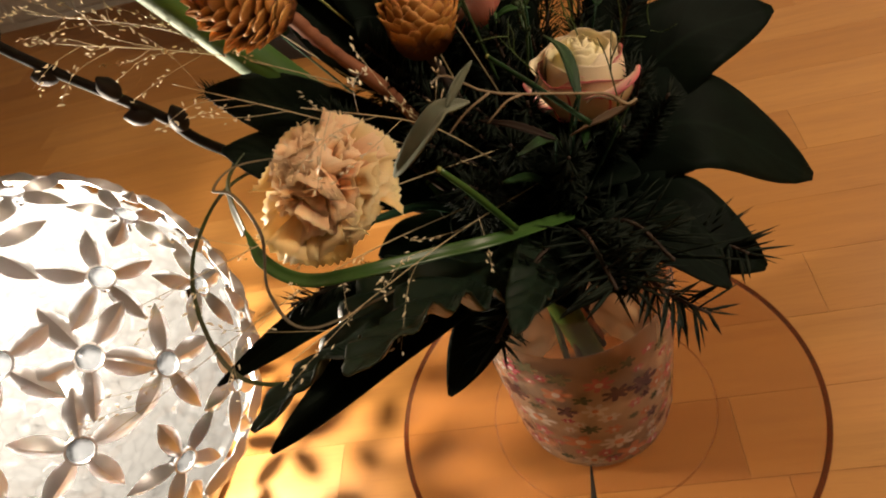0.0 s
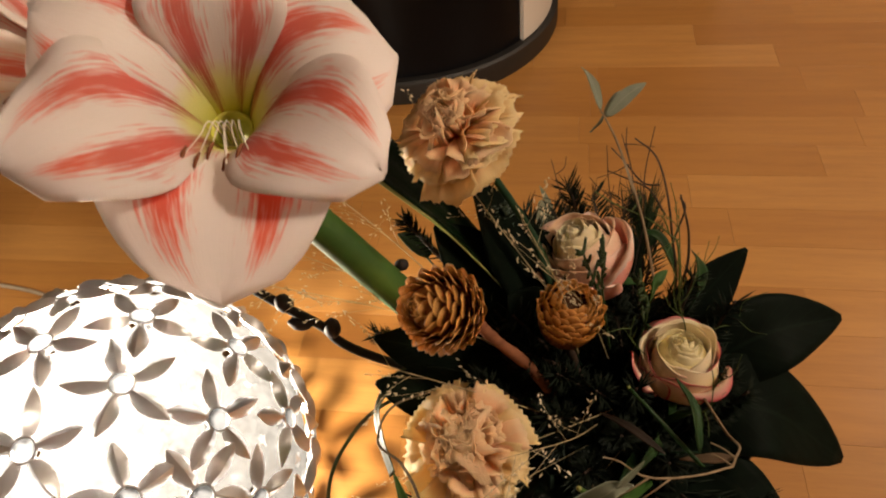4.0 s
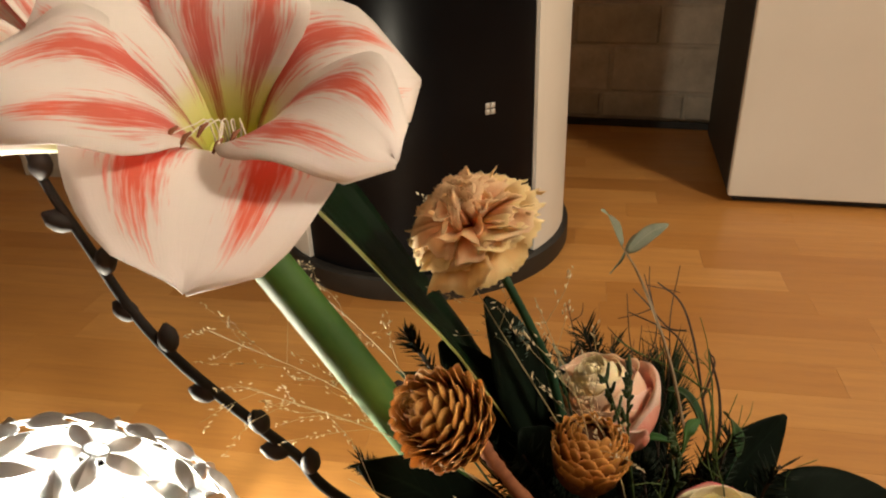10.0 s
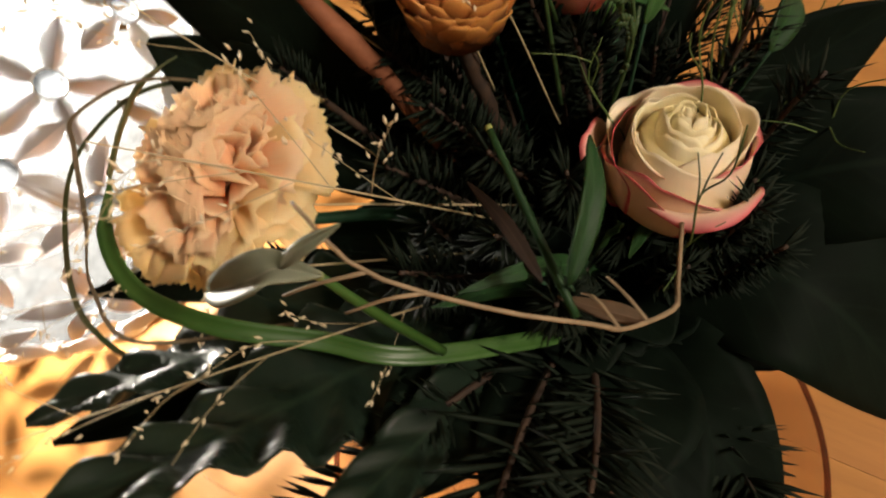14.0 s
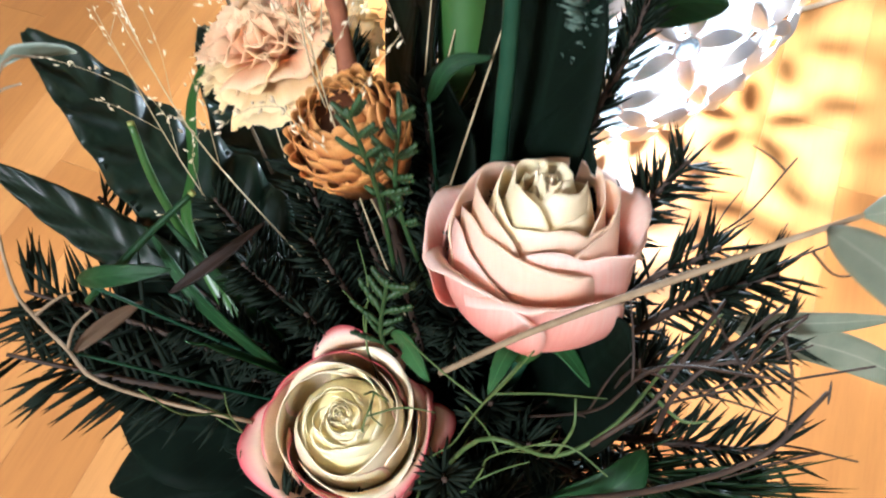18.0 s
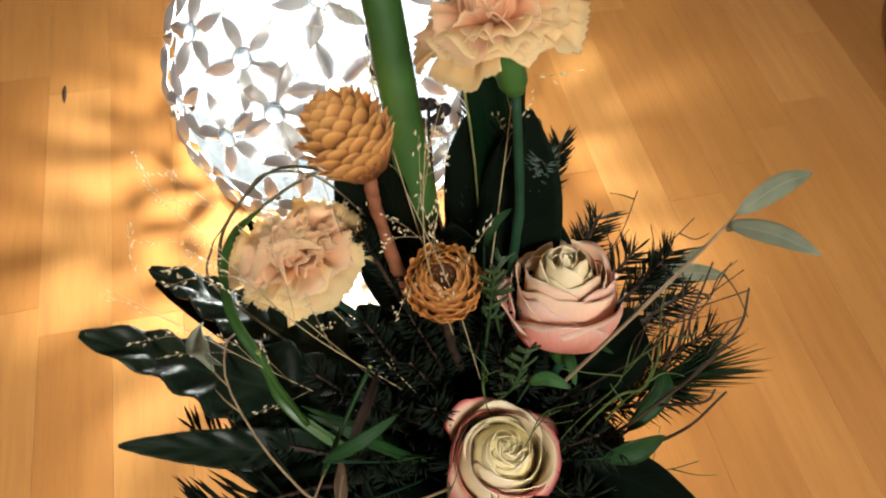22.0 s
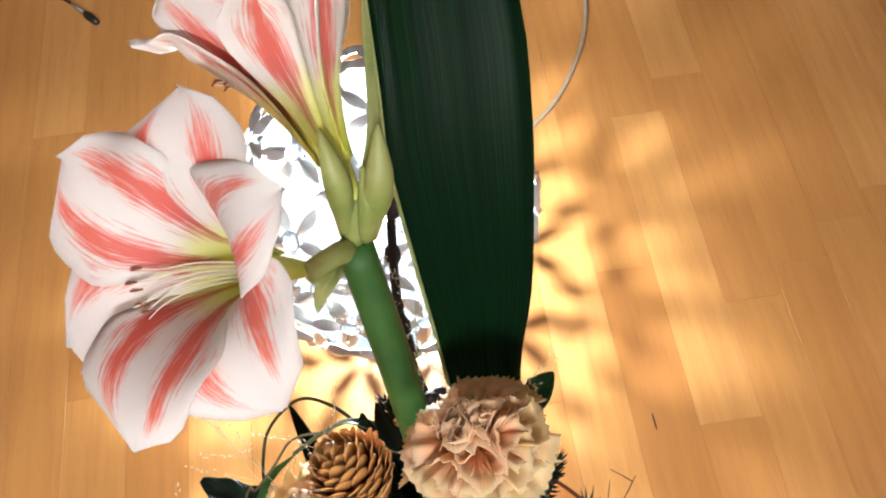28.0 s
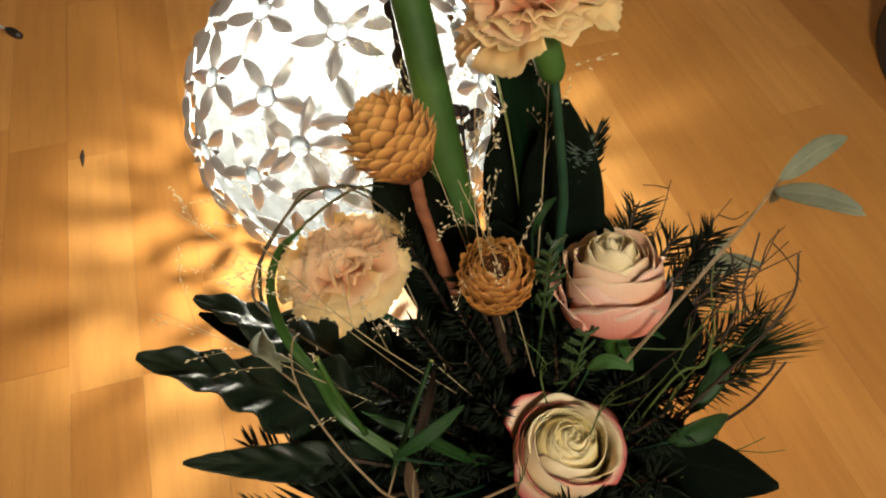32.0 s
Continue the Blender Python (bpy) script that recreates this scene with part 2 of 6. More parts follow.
def strap_mat():
    """Long smooth leaf: fine ribs along its length, waxy gloss, light green where light comes through."""
    m, nt, p = nodes_of("strap_leaf_green")
    uv, u, v = uv_xy(nt)
    mp = nt.nodes.new("ShaderNodeMapping")
    mp.inputs["Scale"].default_value = (34, 1.2, 1)
    nt.links.new(uv, mp.inputs["Vector"])
    rib = noise_n(nt, 1.6, 4, mp.outputs[0], 0.6)
    blot = noise_n(nt, 26.0, 3, obj_vec(nt))
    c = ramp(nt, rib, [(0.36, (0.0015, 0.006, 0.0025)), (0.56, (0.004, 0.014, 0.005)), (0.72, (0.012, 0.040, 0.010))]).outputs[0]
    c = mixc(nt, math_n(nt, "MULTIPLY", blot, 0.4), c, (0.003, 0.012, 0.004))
    nt.links.new(c, p.inputs["Base Color"])
    p.inputs["Roughness"].default_value = 0.34
    p.inputs["Specular IOR Level"].default_value = 0.04
    bump(nt, p, rib, 0.35, 0.0008)
    thin(nt, p, mixc(nt, rib, (0.012, 0.06, 0.012), (0.055, 0.20, 0.035)), 0.07)
    return m


def cap_mat():
    """Thin frosted plastic that lets the lamp's light through."""
    m, nt, p = nodes_of("frosted_white_cap")
    tr = nt.nodes.new("ShaderNodeBsdfTranslucent")
    tr.inputs[0].default_value = (0.0085, 0.0092, 0.0104, 1)
    tp = nt.nodes.new("ShaderNodeBsdfTransparent")
    tp.inputs[0].default_value = (0.36, 0.36, 0.36, 1)
    ad = nt.nodes.new("ShaderNodeAddShader")
    nt.links.new(tr.outputs[0], ad.inputs[0])
    nt.links.new(tp.outputs[0], ad.inputs[1])
    nt.links.new(ad.outputs[0], nt.nodes["Material Output"].inputs[0])
    return m


def thin_glass(name, tint, haze, gloss=0.5):
    """Thin clear glass: mostly see-through, with a little haze and gloss."""
    m, nt, p = nodes_of(name)
    p.inputs["Base Color"].default_value = (*[0.8 * x for x in tint], 1)
    p.inputs["Roughness"].default_value = 0.08
    tp = nt.nodes.new("ShaderNodeBsdfTransparent")
    tp.inputs[0].default_value = (*tint, 1)
    lw = nt.nodes.new("ShaderNodeFresnel")
    mx = nt.nodes.new("ShaderNodeMixShader")
    nt.links.new(math_n(nt, "ADD", math_n(nt, "MULTIPLY", lw.outputs[0], gloss), haze), mx.inputs[0])
    nt.links.new(tp.outputs[0], mx.inputs[1])
    nt.links.new(p.outputs[0], mx.inputs[2])
    nt.links.new(mx.outputs[0], nt.nodes["Material Output"].inputs[0])
    return m


def stone_mat():
    m, nt, p = nodes_of("rough_limestone")
    info = nt.nodes.new("ShaderNodeObjectInfo")
    v = obj_vec(nt)
    f = noise_n(nt, 14.0, 6, v, 0.65)
    g = noise_n(nt, 60.0, 4, v)
    tone = ramp(nt, info.outputs["Random"], [(0.0, (0.46, 0.41, 0.33)), (1.0, (0.60, 0.54, 0.45))])
    c = mixc(nt, math_n(nt, "MULTIPLY", ramp(nt, f, [(0.35, (0, 0, 0)), (0.7, (1, 1, 1))]).outputs[0], 0.6), tone.outputs[0], (0.24, 0.20, 0.15))
    nt.links.new(c, p.inputs["Base Color"])
    p.inputs["Roughness"].default_value = 0.85
    bump(nt, p, math_n(nt, "ADD", f, math_n(nt, "MULTIPLY", g, 0.4)), 0.6, 0.006)
    return m


M_FLOOR = floor_wood()
M_JOINT = simple("dark_joint_filler", (0.30, 0.14, 0.045), (0.36, 0.18, 0.06), 80, 0.8)
M_AMA = petal_amaryllis()
M_AMA_PALE = petal_amaryllis("pale_amaryllis_petal", 0.85)
M_CARN = petal_grad("carnation_petal", (0.86, 0.35, 0.15), (0.95, 0.55, 0.28), (0.96, 0.75, 0.47), None, 0.36)
M_CARN_OUT = petal_grad("carnation_outer_petal", (0.85, 0.51, 0.15), (0.95, 0.68, 0.29), (0.96, 0.80, 0.45), None, 0.36)
M_ROSE_P = petal_grad("rose_petal_pink", (0.85, 0.22, 0.17), (0.92, 0.46, 0.36), (0.96, 0.75, 0.64), None, 0.26, 0.5, 0.35)
M_ROSE_PI = petal_grad("rose_petal_cream", (0.95, 0.75, 0.36), (0.97, 0.84, 0.50), (0.98, 0.89, 0.62), None, 0.24, 0.5, 0.1)
M_ROSE_Y = petal_grad("rose_petal_yellow", (0.96, 0.80, 0.34), (0.97, 0.87, 0.48), (0.98, 0.91, 0.62), None, 0.24, 0.5, 0.1)
M_ROSE_YO = petal_grad("rose_petal_yellow_with_red_rim", (0.91, 0.62, 0.36), (0.95, 0.77, 0.52), (0.94, 0.72, 0.57), (0.62, 0.09, 0.12), 0.26, 0.5, 0.35, 1.0)
M_ROSE_PM = petal_grad("rose_petal_blush", (0.91, 0.43, 0.29), (0.94, 0.60, 0.43), (0.96, 0.78, 0.59), None, 0.30, 0.5, 0.25)
M_ROSE_YM = petal_grad("rose_petal_pale_yellow", (0.95, 0.77, 0.40), (0.96, 0.84, 0.55), (0.97, 0.88, 0.66), (0.94, 0.66, 0.54), 0.26, 0.5, 0.2, 0.90)
M_CONE = petal_grad("dry_cone_scale", (0.16, 0.05, 0.015), (0.62, 0.29, 0.07), (0.84, 0.50, 0.16), (0.36, 0.13, 0.03), 0.1, 0.6, 0.3, 0.97)
M_CONE_D = petal_grad("dry_cone_scale_dark", (0.10, 0.035, 0.012), (0.46, 0.18, 0.035), (0.76, 0.40, 0.11), None, 0.22, 0.5, 0.3)
M_CONE_STEM = simple("rust_brown_stem", (0.18, 0.06, 0.026), (0.34, 0.13, 0.055), 120, 0.75, bump_s=0.5)
M_STEM = simple("green_stem", (0.025, 0.080, 0.010), (0.06, 0.145, 0.020), 30, 0.62, sub=0.1, bump_s=0.1)
M_STEM_D = simple("dark_green_stem", (0.012, 0.04, 0.02), (0.03, 0.075, 0.04), 60, 0.5)
M_BRACT = simple("yellow_green_bract", (0.20, 0.26, 0.05), (0.36, 0.36, 0.12), 40, 0.5, sub=0.1)
M_BIGLEAF = strap_mat()
# Leaf green taken down to near black: the bouquet's shade is in the colour.
M_LEAF = leaf_mat("shade_darkened_leaf", (0.004, 0.0065, 0.0045), (0.006, 0.0105, 0.007), (0.008, 0.014, 0.009), 0.55, 0.02, 9.0, 0.0, 0.15, 0.03)
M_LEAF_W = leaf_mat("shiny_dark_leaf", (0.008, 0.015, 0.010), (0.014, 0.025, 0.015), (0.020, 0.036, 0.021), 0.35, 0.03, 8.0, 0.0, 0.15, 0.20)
M_BLADE = simple("grass_blade", (0.028, 0.080, 0.012), (0.06, 0.135, 0.026), 50, 0.4, bump_s=0.1)
M_BLADE_D = simple("dark_grass_blade", (0.03, 0.06, 0.015), (0.09, 0.07, 0.03), 50, 0.45, bump_s=0.1)
M_OLIVE = leaf_mat("grey_green_leaf", (0.17, 0.20, 0.14), (0.27, 0.29, 0.21), (0.33, 0.34, 0.26), 0.55, 0.2, 0.0)
# Needles near black, so that the shade between the stems is in their colour.
M_NEEDLE = simple("shade_dark_fir_needle", (0.005, 0.009, 0.005), (0.010, 0.017, 0.009), 90, 0.7, bump_s=0)
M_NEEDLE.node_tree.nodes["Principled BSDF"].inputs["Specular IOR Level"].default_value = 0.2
M_NEEDLE_P = simple("pine_needle", (0.008, 0.020, 0.007), (0.02, 0.04, 0.014), 90, 0.5, bump_s=0)
M_NEEDLE_B = simple("blue_fir_needle", (0.07, 0.11, 0.08), (0.13, 0.18, 0.14), 90, 0.5, bump_s=0)
M_THUJA = simple("thuja_scale", (0.014, 0.038, 0.008), (0.036, 0.078, 0.018), 120, 0.55)
M_TWIG = simple("brown_twig_bark", (0.02, 0.012, 0.008), (0.06, 0.034, 0.018), 150, 0.7, bump_s=0.5)
M_TWIG_G = simple("green_brown_twig", (0.05, 0.095, 0.018), (0.11, 0.16, 0.04), 150, 0.6)
M_TWIG_L = simple("pale_dry_twig", (0.20, 0.145, 0.08), (0.36, 0.27, 0.16), 150, 0.7)
M_TWIG_O = simple("olive_brown_twig", (0.09, 0.07, 0.04), (0.18, 0.14, 0.08), 150, 0.7)
M_WILLOW = simple("dark_willow_bark", (0.006, 0.004, 0.004), (0.015, 0.009, 0.008), 120, 0.85)
M_BUD = simple("willow_bud_scale", (0.006, 0.004, 0.004), (0.020, 0.008, 0.008), 90, 0.7)
M_GRASS = simple("pale_panicle_straw", (0.42, 0.34, 0.18), (0.60, 0.50, 0.30), 90, 0.5)
M_SEED = simple("pale_seed_husk", (0.78, 0.66, 0.42), (0.90, 0.80, 0.58), 90, 0.25, coat=0.4)
for m_ in (M_NEEDLE, M_NEEDLE_P, M_STEM_D):
    m_.node_tree.nodes["Principled BSDF"].inputs["Specular IOR Level"].default_value = 0.15
M_CHROME = simple("brushed_steel", (0.71, 0.73, 0.77), (0.83, 0.85, 0.89), 25, 0.30, 0.72, 0.03)
M_LINING = lining_mat()
M_CAP = cap_mat()
M_WHITE = simple("white_enamel", (0.66, 0.62, 0.56), (0.72, 0.68, 0.62), 6, 0.45, bump_s=0.02)
M_CAB = simple("white_cabinet_paint", (0.66, 0.62, 0.56), (0.70, 0.66, 0.60), 5, 0.5, bump_s=0.02)
M_BLACK = simple("black_glass_door", (0.003, 0.003, 0.004), (0.005, 0.005, 0.006), 8, 0.3, bump_s=0.0)
M_BLACK.node_tree.nodes["Principled BSDF"].inputs["Specular IOR Level"].default_value = 0.12
M_BLACKM = simple("black_matt_steel", (0.012, 0.011, 0.010), (0.022, 0.020, 0.018), 40, 0.55)
M_STONE = stone_mat()
M_MORTAR = simple("pale_mortar", (0.44, 0.39, 0.31), (0.54, 0.48, 0.40), 60, 0.9, bump_s=0.5)
M_WALL = simple("warm_wall_plaster", (0.50, 0.42, 0.32), (0.56, 0.48, 0.37), 12, 0.9, bump_s=0.2)
M_FROST = thin_glass("greyish_vase_glass", (0.90, 0.80, 0.70), 0.018)
M_PLATE = thin_glass("plate_glass", (0.90, 0.82, 0.72), 0.01, 0.10)
M_RIM = thin_glass("plate_rim_glass", (0.46, 0.27, 0.16), 0.05, 0.25)
M_CABLE = simple("clear_grey_cable", (0.30, 0.24, 0.17), (0.42, 0.34, 0.25), 60, 0.35)
M_RUBBER = simple("black_rubber", (0.012, 0.010, 0.010), (0.03, 0.025, 0.022), 60, 0.5)
M_MARK = simple("pale_sticker", (0.45, 0.42, 0.38), (0.55, 0.52, 0.47), 60, 0.6)


# ---- mesh helpers ----
def mesh_from(name, verts, faces, mat, uvs=None, smooth=True):
    me = bpy.data.meshes.new(name)
    me.from_pydata([tuple(v) for v in verts], [], faces)
    me.materials.append(mat)
    if uvs is not None:
        layer = me.uv_layers.new(name="UVMap")
        li = np.empty(len(me.loops), dtype=np.int32)
        me.loops.foreach_get("vertex_index", li)
        layer.data.foreach_set("uv", np.asarray(uvs, dtype=np.float32)[li].ravel())
    if smooth:
        me.polygons.foreach_set("use_smooth", [True] * len(me.polygons))
    me.update()
    return me


def put(name, me, parent=None, m=None, label=""):
    ob = new(name, me)
    if parent is not None:
        ob.parent = parent
    if m is not None:
        ob.matrix_basis = m
    if label:
        ob["label"] = label
    return ob


def thing(name, label, category, at=(0, 0, 0), group="", kind=""):
    ob = new(name)
    ob.location = at
    ob.empty_display_size = 0.02
    return tagged(ob, label, category, group, kind)


def rel(parent, pts):
    """Points of the world in the space of a thing that stands unturned."""
    return np.asarray(pts, float) - np.array(parent.location)


def shell(P, thick):
    """Closed thin skin over a grid of points P[nu][nv]. Returns verts, faces, uvs."""
    P = np.asarray(P, float)
    nu, nv = P.shape[:2]
    du = np.gradient(P, axis=0)
    dv = np.gradient(P, axis=1)
    n = np.cross(du, dv)
    n /= np.linalg.norm(n, axis=2, keepdims=True) + 1e-12
    V = np.concatenate([(P + n * thick / 2).reshape(-1, 3), (P - n * thick / 2).reshape(-1, 3)])
    k = nu * nv
    F = []
    for i in range(nu - 1):
        for j in range(nv - 1):
            a, b, c, d = i * nv + j, (i + 1) * nv + j, (i + 1) * nv + j + 1, i * nv + j + 1
            F += [(a, b, c, d), (k + d, k + c, k + b, k + a)]
    ring = [(i, 0) for i in range(nu)] + [(nu - 1, j) for j in range(1, nv)] + [(i, nv - 1) for i in range(nu - 2, -1, -1)] + [(0, j) for j in range(nv - 2, 0, -1)]
    ids = [i * nv + j for i, j in ring]
    for a, b in zip(ids, ids[1:] + ids[:1]):
        F.append((b, a, k + a, k + b))
    uu, vv = np.meshgrid(np.linspace(0, 1, nu), np.linspace(0, 1, nv), indexing="ij")
    uv = np.stack([uu, vv], 2).reshape(-1, 2)
    return V, F, np.concatenate([uv, uv])


def smooth_path(pts, n):
    """Catmull-Rom through the points."""
    p = np.asarray(pts, float)
    p = np.vstack([2 * p[0] - p[1], p, 2 * p[-1] - p[-2]])
    out = []
    m = len(p) - 3
    for s in np.linspace(0, m, n):
        i = min(int(s), m - 1)
        t = s - i
        a, b, c, d = p[i:i + 4]
        out.append(0.5 * (2 * b + (c - a) * t + (2 * a - 5 * b + 4 * c - d) * t * t + (3 * b - a - 3 * c + d) * t ** 3))
    return np.array(out)


def frames_along(P):
    T = np.gradient(P, axis=0)
    T /= np.linalg.norm(T, axis=1, keepdims=True) + 1e-12
    ref = np.array([0, 0, 1.0]) if abs(T[0][2]) < 0.9 else np.array([1.0, 0, 0])
    A = []
    a = ref - T[0] * (ref @ T[0])
    for t in T:
        a = a - t * (a @ t)
        a /= np.linalg.norm(a) + 1e-12
        A.append(a)
    A = np.array(A)
    return T, A, np.cross(T, A)


def tube(P, radii, sides=8):
    P = np.asarray(P, float)
    r = np.interp(np.linspace(0, 1, len(P)), np.linspace(0, 1, len(np.atleast_1d(radii))), np.atleast_1d(radii))
    T, A, B = frames_along(P)
    V, F = [], []
    for i in range(len(P)):
        for s in range(sides):
            a = 2 * math.pi * s / sides
            V.append(P[i] + r[i] * (math.cos(a) * A[i] + math.sin(a) * B[i]))
    for i in range(len(P) - 1):
        for s in range(sides):
            a, b = i * sides + s, i * sides + (s + 1) % sides
            F.append((a, b, b + sides, a + sides))
    F.append(tuple(range(sides))[::-1])
    F.append(tuple((len(P) - 1) * sides + s for s in range(sides)))
    return V, F


def join(bits):
    V, F = [], []
    for v, f in bits:
        k = len(V)
        V.extend(v)
        F.extend([tuple(i + k for i in q) for q in f])
    return V, F


def basis(origin, z, x=(0, 0, -1)):
    z = Vector(z).normalized()
    x = Vector(x)
    x = (x - z * x.dot(z)).normalized()
    y = z.cross(x)
    m = Matrix((x, y, z)).transposed().to_4x4()
    m.translation = Vector(origin)
    return m


def bez(pts, t):
    a, b, c, d = [np.array(p, float) for p in pts]
    s = 1 - t
    return a * s ** 3 + 3 * b * s * s * t + 3 * c * s * t * t + d * t ** 3


def leaf_grid(spine, normal, width, fold=0.15, wave=0.0, nv=14, nu=7, pw=0.8, seed=0, veins=0.0, relief=0.0):
    """A leaf along a spine: pointed at both ends, folded along its midrib, puckered between its side veins."""
    rs = np.random.RandomState(seed)
    S = smooth_path(spine, nv)
    T = np.gradient(S, axis=0)
    T /= np.linalg.norm(T, axis=1, keepdims=True)
    n0 = np.array(normal, float)
    ph = rs.uniform(0, 6)
    P = np.zeros((nu, nv, 3))
    for j in range(nv):
        v = j / (nv - 1)
        n = n0 - T[j] * (n0 @ T[j])
        n /= np.linalg.norm(n)
        side = np.cross(n, T[j])
        w = width / 2 * max(0.03, math.sin(math.pi * (0.02 + 0.97 * v ** pw)) ** 0.75)
        for i in range(nu):
            u = 2 * i / (nu - 1) - 1
            P[i, j] = S[j] + side * u * w + n * (fold * w * abs(u) + wave * w * abs(u) * math.sin(9 * v + ph + (2 if u > 0 else 0)) + relief * w * min(1, 2 * abs(u)) * math.sin(6.283 * (veins * v - 0.9 * abs(u))))
    return P


# ---- floor ----
FLOOR_YAW = -4.5
floor_ob = tagged(new("floor", mesh_from("floor", [(-4, -3, -0.02), (4, -3, -0.02), (4, 4, -0.02), (-4, 4, -0.02), (-4, -3, -0.008), (4, -3, -0.008), (4, 4, -0.008), (-4, 4, -0.008)],
                                         [(3, 2, 1, 0), (4, 5, 6, 7), (0, 1, 5, 4), (1, 2, 6, 5), (2, 3, 7, 6), (3, 0, 4, 7)], M_JOINT, smooth=False)),
                  "honey-coloured beech strip parquet with a satin finish", "floor", kind="structure")


def stave(L, W, gap=0.00014, b=0.0001, h=0.008):
    x, y = L / 2 - gap, W / 2 - gap
    V = [(-x, -y, -h), (x, -y, -h), (x, y, -h), (-x, y, -h), (-x, -y, -b), (x, -y, -b), (x, y, -b), (-x, y, -b),
         (-x + b, -y + b, 0), (x - b, -y + b, 0), (x - b, y - b, 0), (-x + b, y - b, 0)]
    F = [(4, 5, 1, 0), (5, 6, 2, 1), (6, 7, 3, 2), (7, 4, 0, 3), (8, 9, 5, 4), (9, 10, 6, 5), (10, 11, 7, 6), (11, 8, 4, 7), (8, 11, 10, 9)]
    return V, [q[::-1] for q in F]


def lay_floor():
    W = 0.0685
    L0 = 0.40
    meshes = {}
    near, far = [], []
    rs = random.Random(5)
    R = Matrix.Rotation(radians(FLOOR_YAW), 4, "Z")
    for row in range(-46, 58):
        y = row * W
        x = -4.2 + rs.random() * 0.4
        while x < 4.2:
            L = L0 * rs.choice((0.8, 1.0, 1.0, 1.25))
            c = R @ Vector((x + L / 2, y, 0))
            if abs(c.x) < 3.72 and -2.92 < c.y < 3.56:
                (near if -1.25 < c.x < 0.95 and -0.62 < c.y < 1.55 else far).append((x + L / 2, y, L))
            x += L
    for x, y, L in near:
        if L not in meshes:
            meshes[L] = mesh_from("strip", *stave(L, W), M_FLOOR, smooth=False)
        put("strip", meshes[L], floor_ob, R @ Matrix.Translation((x, y, 0)))
    bits = []
    for x, y, L in far:
        V, F = stave(L, W)
        bits.append(([(v[0] + x, v[1] + y, v[2]) for v in V], F))
    o = put("far_strips", mesh_from("far_strips", *join(bits), M_FLOOR, smooth=False), floor_ob, R)
    o["kind"] = "stuff"


# ---- room ----
def box_mesh(name, x0, x1, y0, y1, z0, z1, mat, bev=0.002):
    bm = bmesh.new()
    bmesh.ops.create_cube(bm, size=1.0)
    bmesh.ops.scale(bm, vec=(x1 - x0, y1 - y0, z1 - z0), verts=bm.verts)
    bmesh.ops.translate(bm, vec=((x0 + x1) / 2, (y0 + y1) / 2, (z0 + z1) / 2), verts=bm.verts)
    if bev:
        bmesh.ops.bevel(bm, geom=bm.edges[:], offset=bev, segments=2, affect="EDGES")
    me = bpy.data.meshes.new(name)
    bm.to_mesh(me)
    bm.free()
    me.materials.append(mat)
    return me


tagged(put("wall_back", box_mesh("wall_back", -4.1, 4.1, 3.6, 3.75, 0, 2.5, M_WALL, 0)), "plain warm plaster wall behind the room", "wall", kind="structure")
tagged(put("wall_front", box_mesh("wall_front", -4.1, 4.1, -3.1, -2.95, 0, 2.5, M_WALL, 0)), "plain warm plaster wall", "wall", kind="structure")
tagged(put("wall_left", box_mesh("wall_left", -4.1, -3.95, -2.95, 3.6, 0, 2.5, M_WALL, 0)), "plain warm plaster wall", "wall", kind="structure")
tagged(put("wall_right", box_mesh("wall_right", 3.95, 4.1, -2.95, 3.6, 0, 2.5, M_WALL, 0)), "plain warm plaster wall", "wall", kind="structure")
tagged(put("ceiling", box_mesh("ceiling", -4.1, 4.1, -3.1, 3.75, 2.5, 2.6, M_WALL, 0)), "plain pale ceiling", "ceiling", kind="structure")


def stone_wall(name, length, height, depth, m, label, course=0.105, seed=1):
    w = tagged(put(name, box_mesh(name, 0, length, 0.012, depth, 0.0, height, M_MORTAR, 0), None, m), label, "wall", kind="structure")
    rs = random.Random(seed)
    shapes = {}
    z = 0.012
    while z < height - 0.03:
        h = min(course * rs.choice((0.7, 1.0, 1.2)), height - z)
        x = 0.0
        while x < length - 0.02:
            L = min(rs.choice((0.16, 0.22, 0.30)), length - x)
            key = (round(L, 2), round(h, 3))
            if key not in shapes:
                bm = bmesh.new()
                bmesh.ops.create_cube(bm, size=1.0)
                bmesh.ops.scale(bm, vec=(L - 0.003, 0.05, h - 0.003), verts=bm.verts)
                bmesh.ops.bevel(bm, geom=bm.edges[:], offset=0.006, segments=1, affect="EDGES")
                me = bpy.data.meshes.new("stone")
                bm.to_mesh(me)
                bm.free()
                me.materials.append(M_STONE)
                shapes[key] = me
            put("stone", shapes[key], w, Matrix.Translation((x + L / 2, 0.0315 + rs.uniform(-0.003, 0.002), z + h / 2)))
            x += L
        z += h
    return w


stone_wall("wall_stone_back", 1.5, 0.9, 0.12, pose(-0.35, 1.837, 0, 0, 0, -9), "rough pale limestone wall behind the stove", seed=3)
put("baseboard", box_mesh("baseboard", 0, 1.5, -0.016, 0.0, 0, 0.018, M_BLACKM, 0.001), None, pose(-0.35, 1.822, 0, 0, 0, -9))
tagged(bpy.data.objects["baseboard"], "thin dark strip along the foot of the stone wall", "baseboard", kind="structure")
stone_wall("wall_stone_side", 0.72, 0.9, 0.30, pose(-1.27, 1.315, 0, 0, 0, -8), "rough pale limestone wall block beside the stove", seed=8)


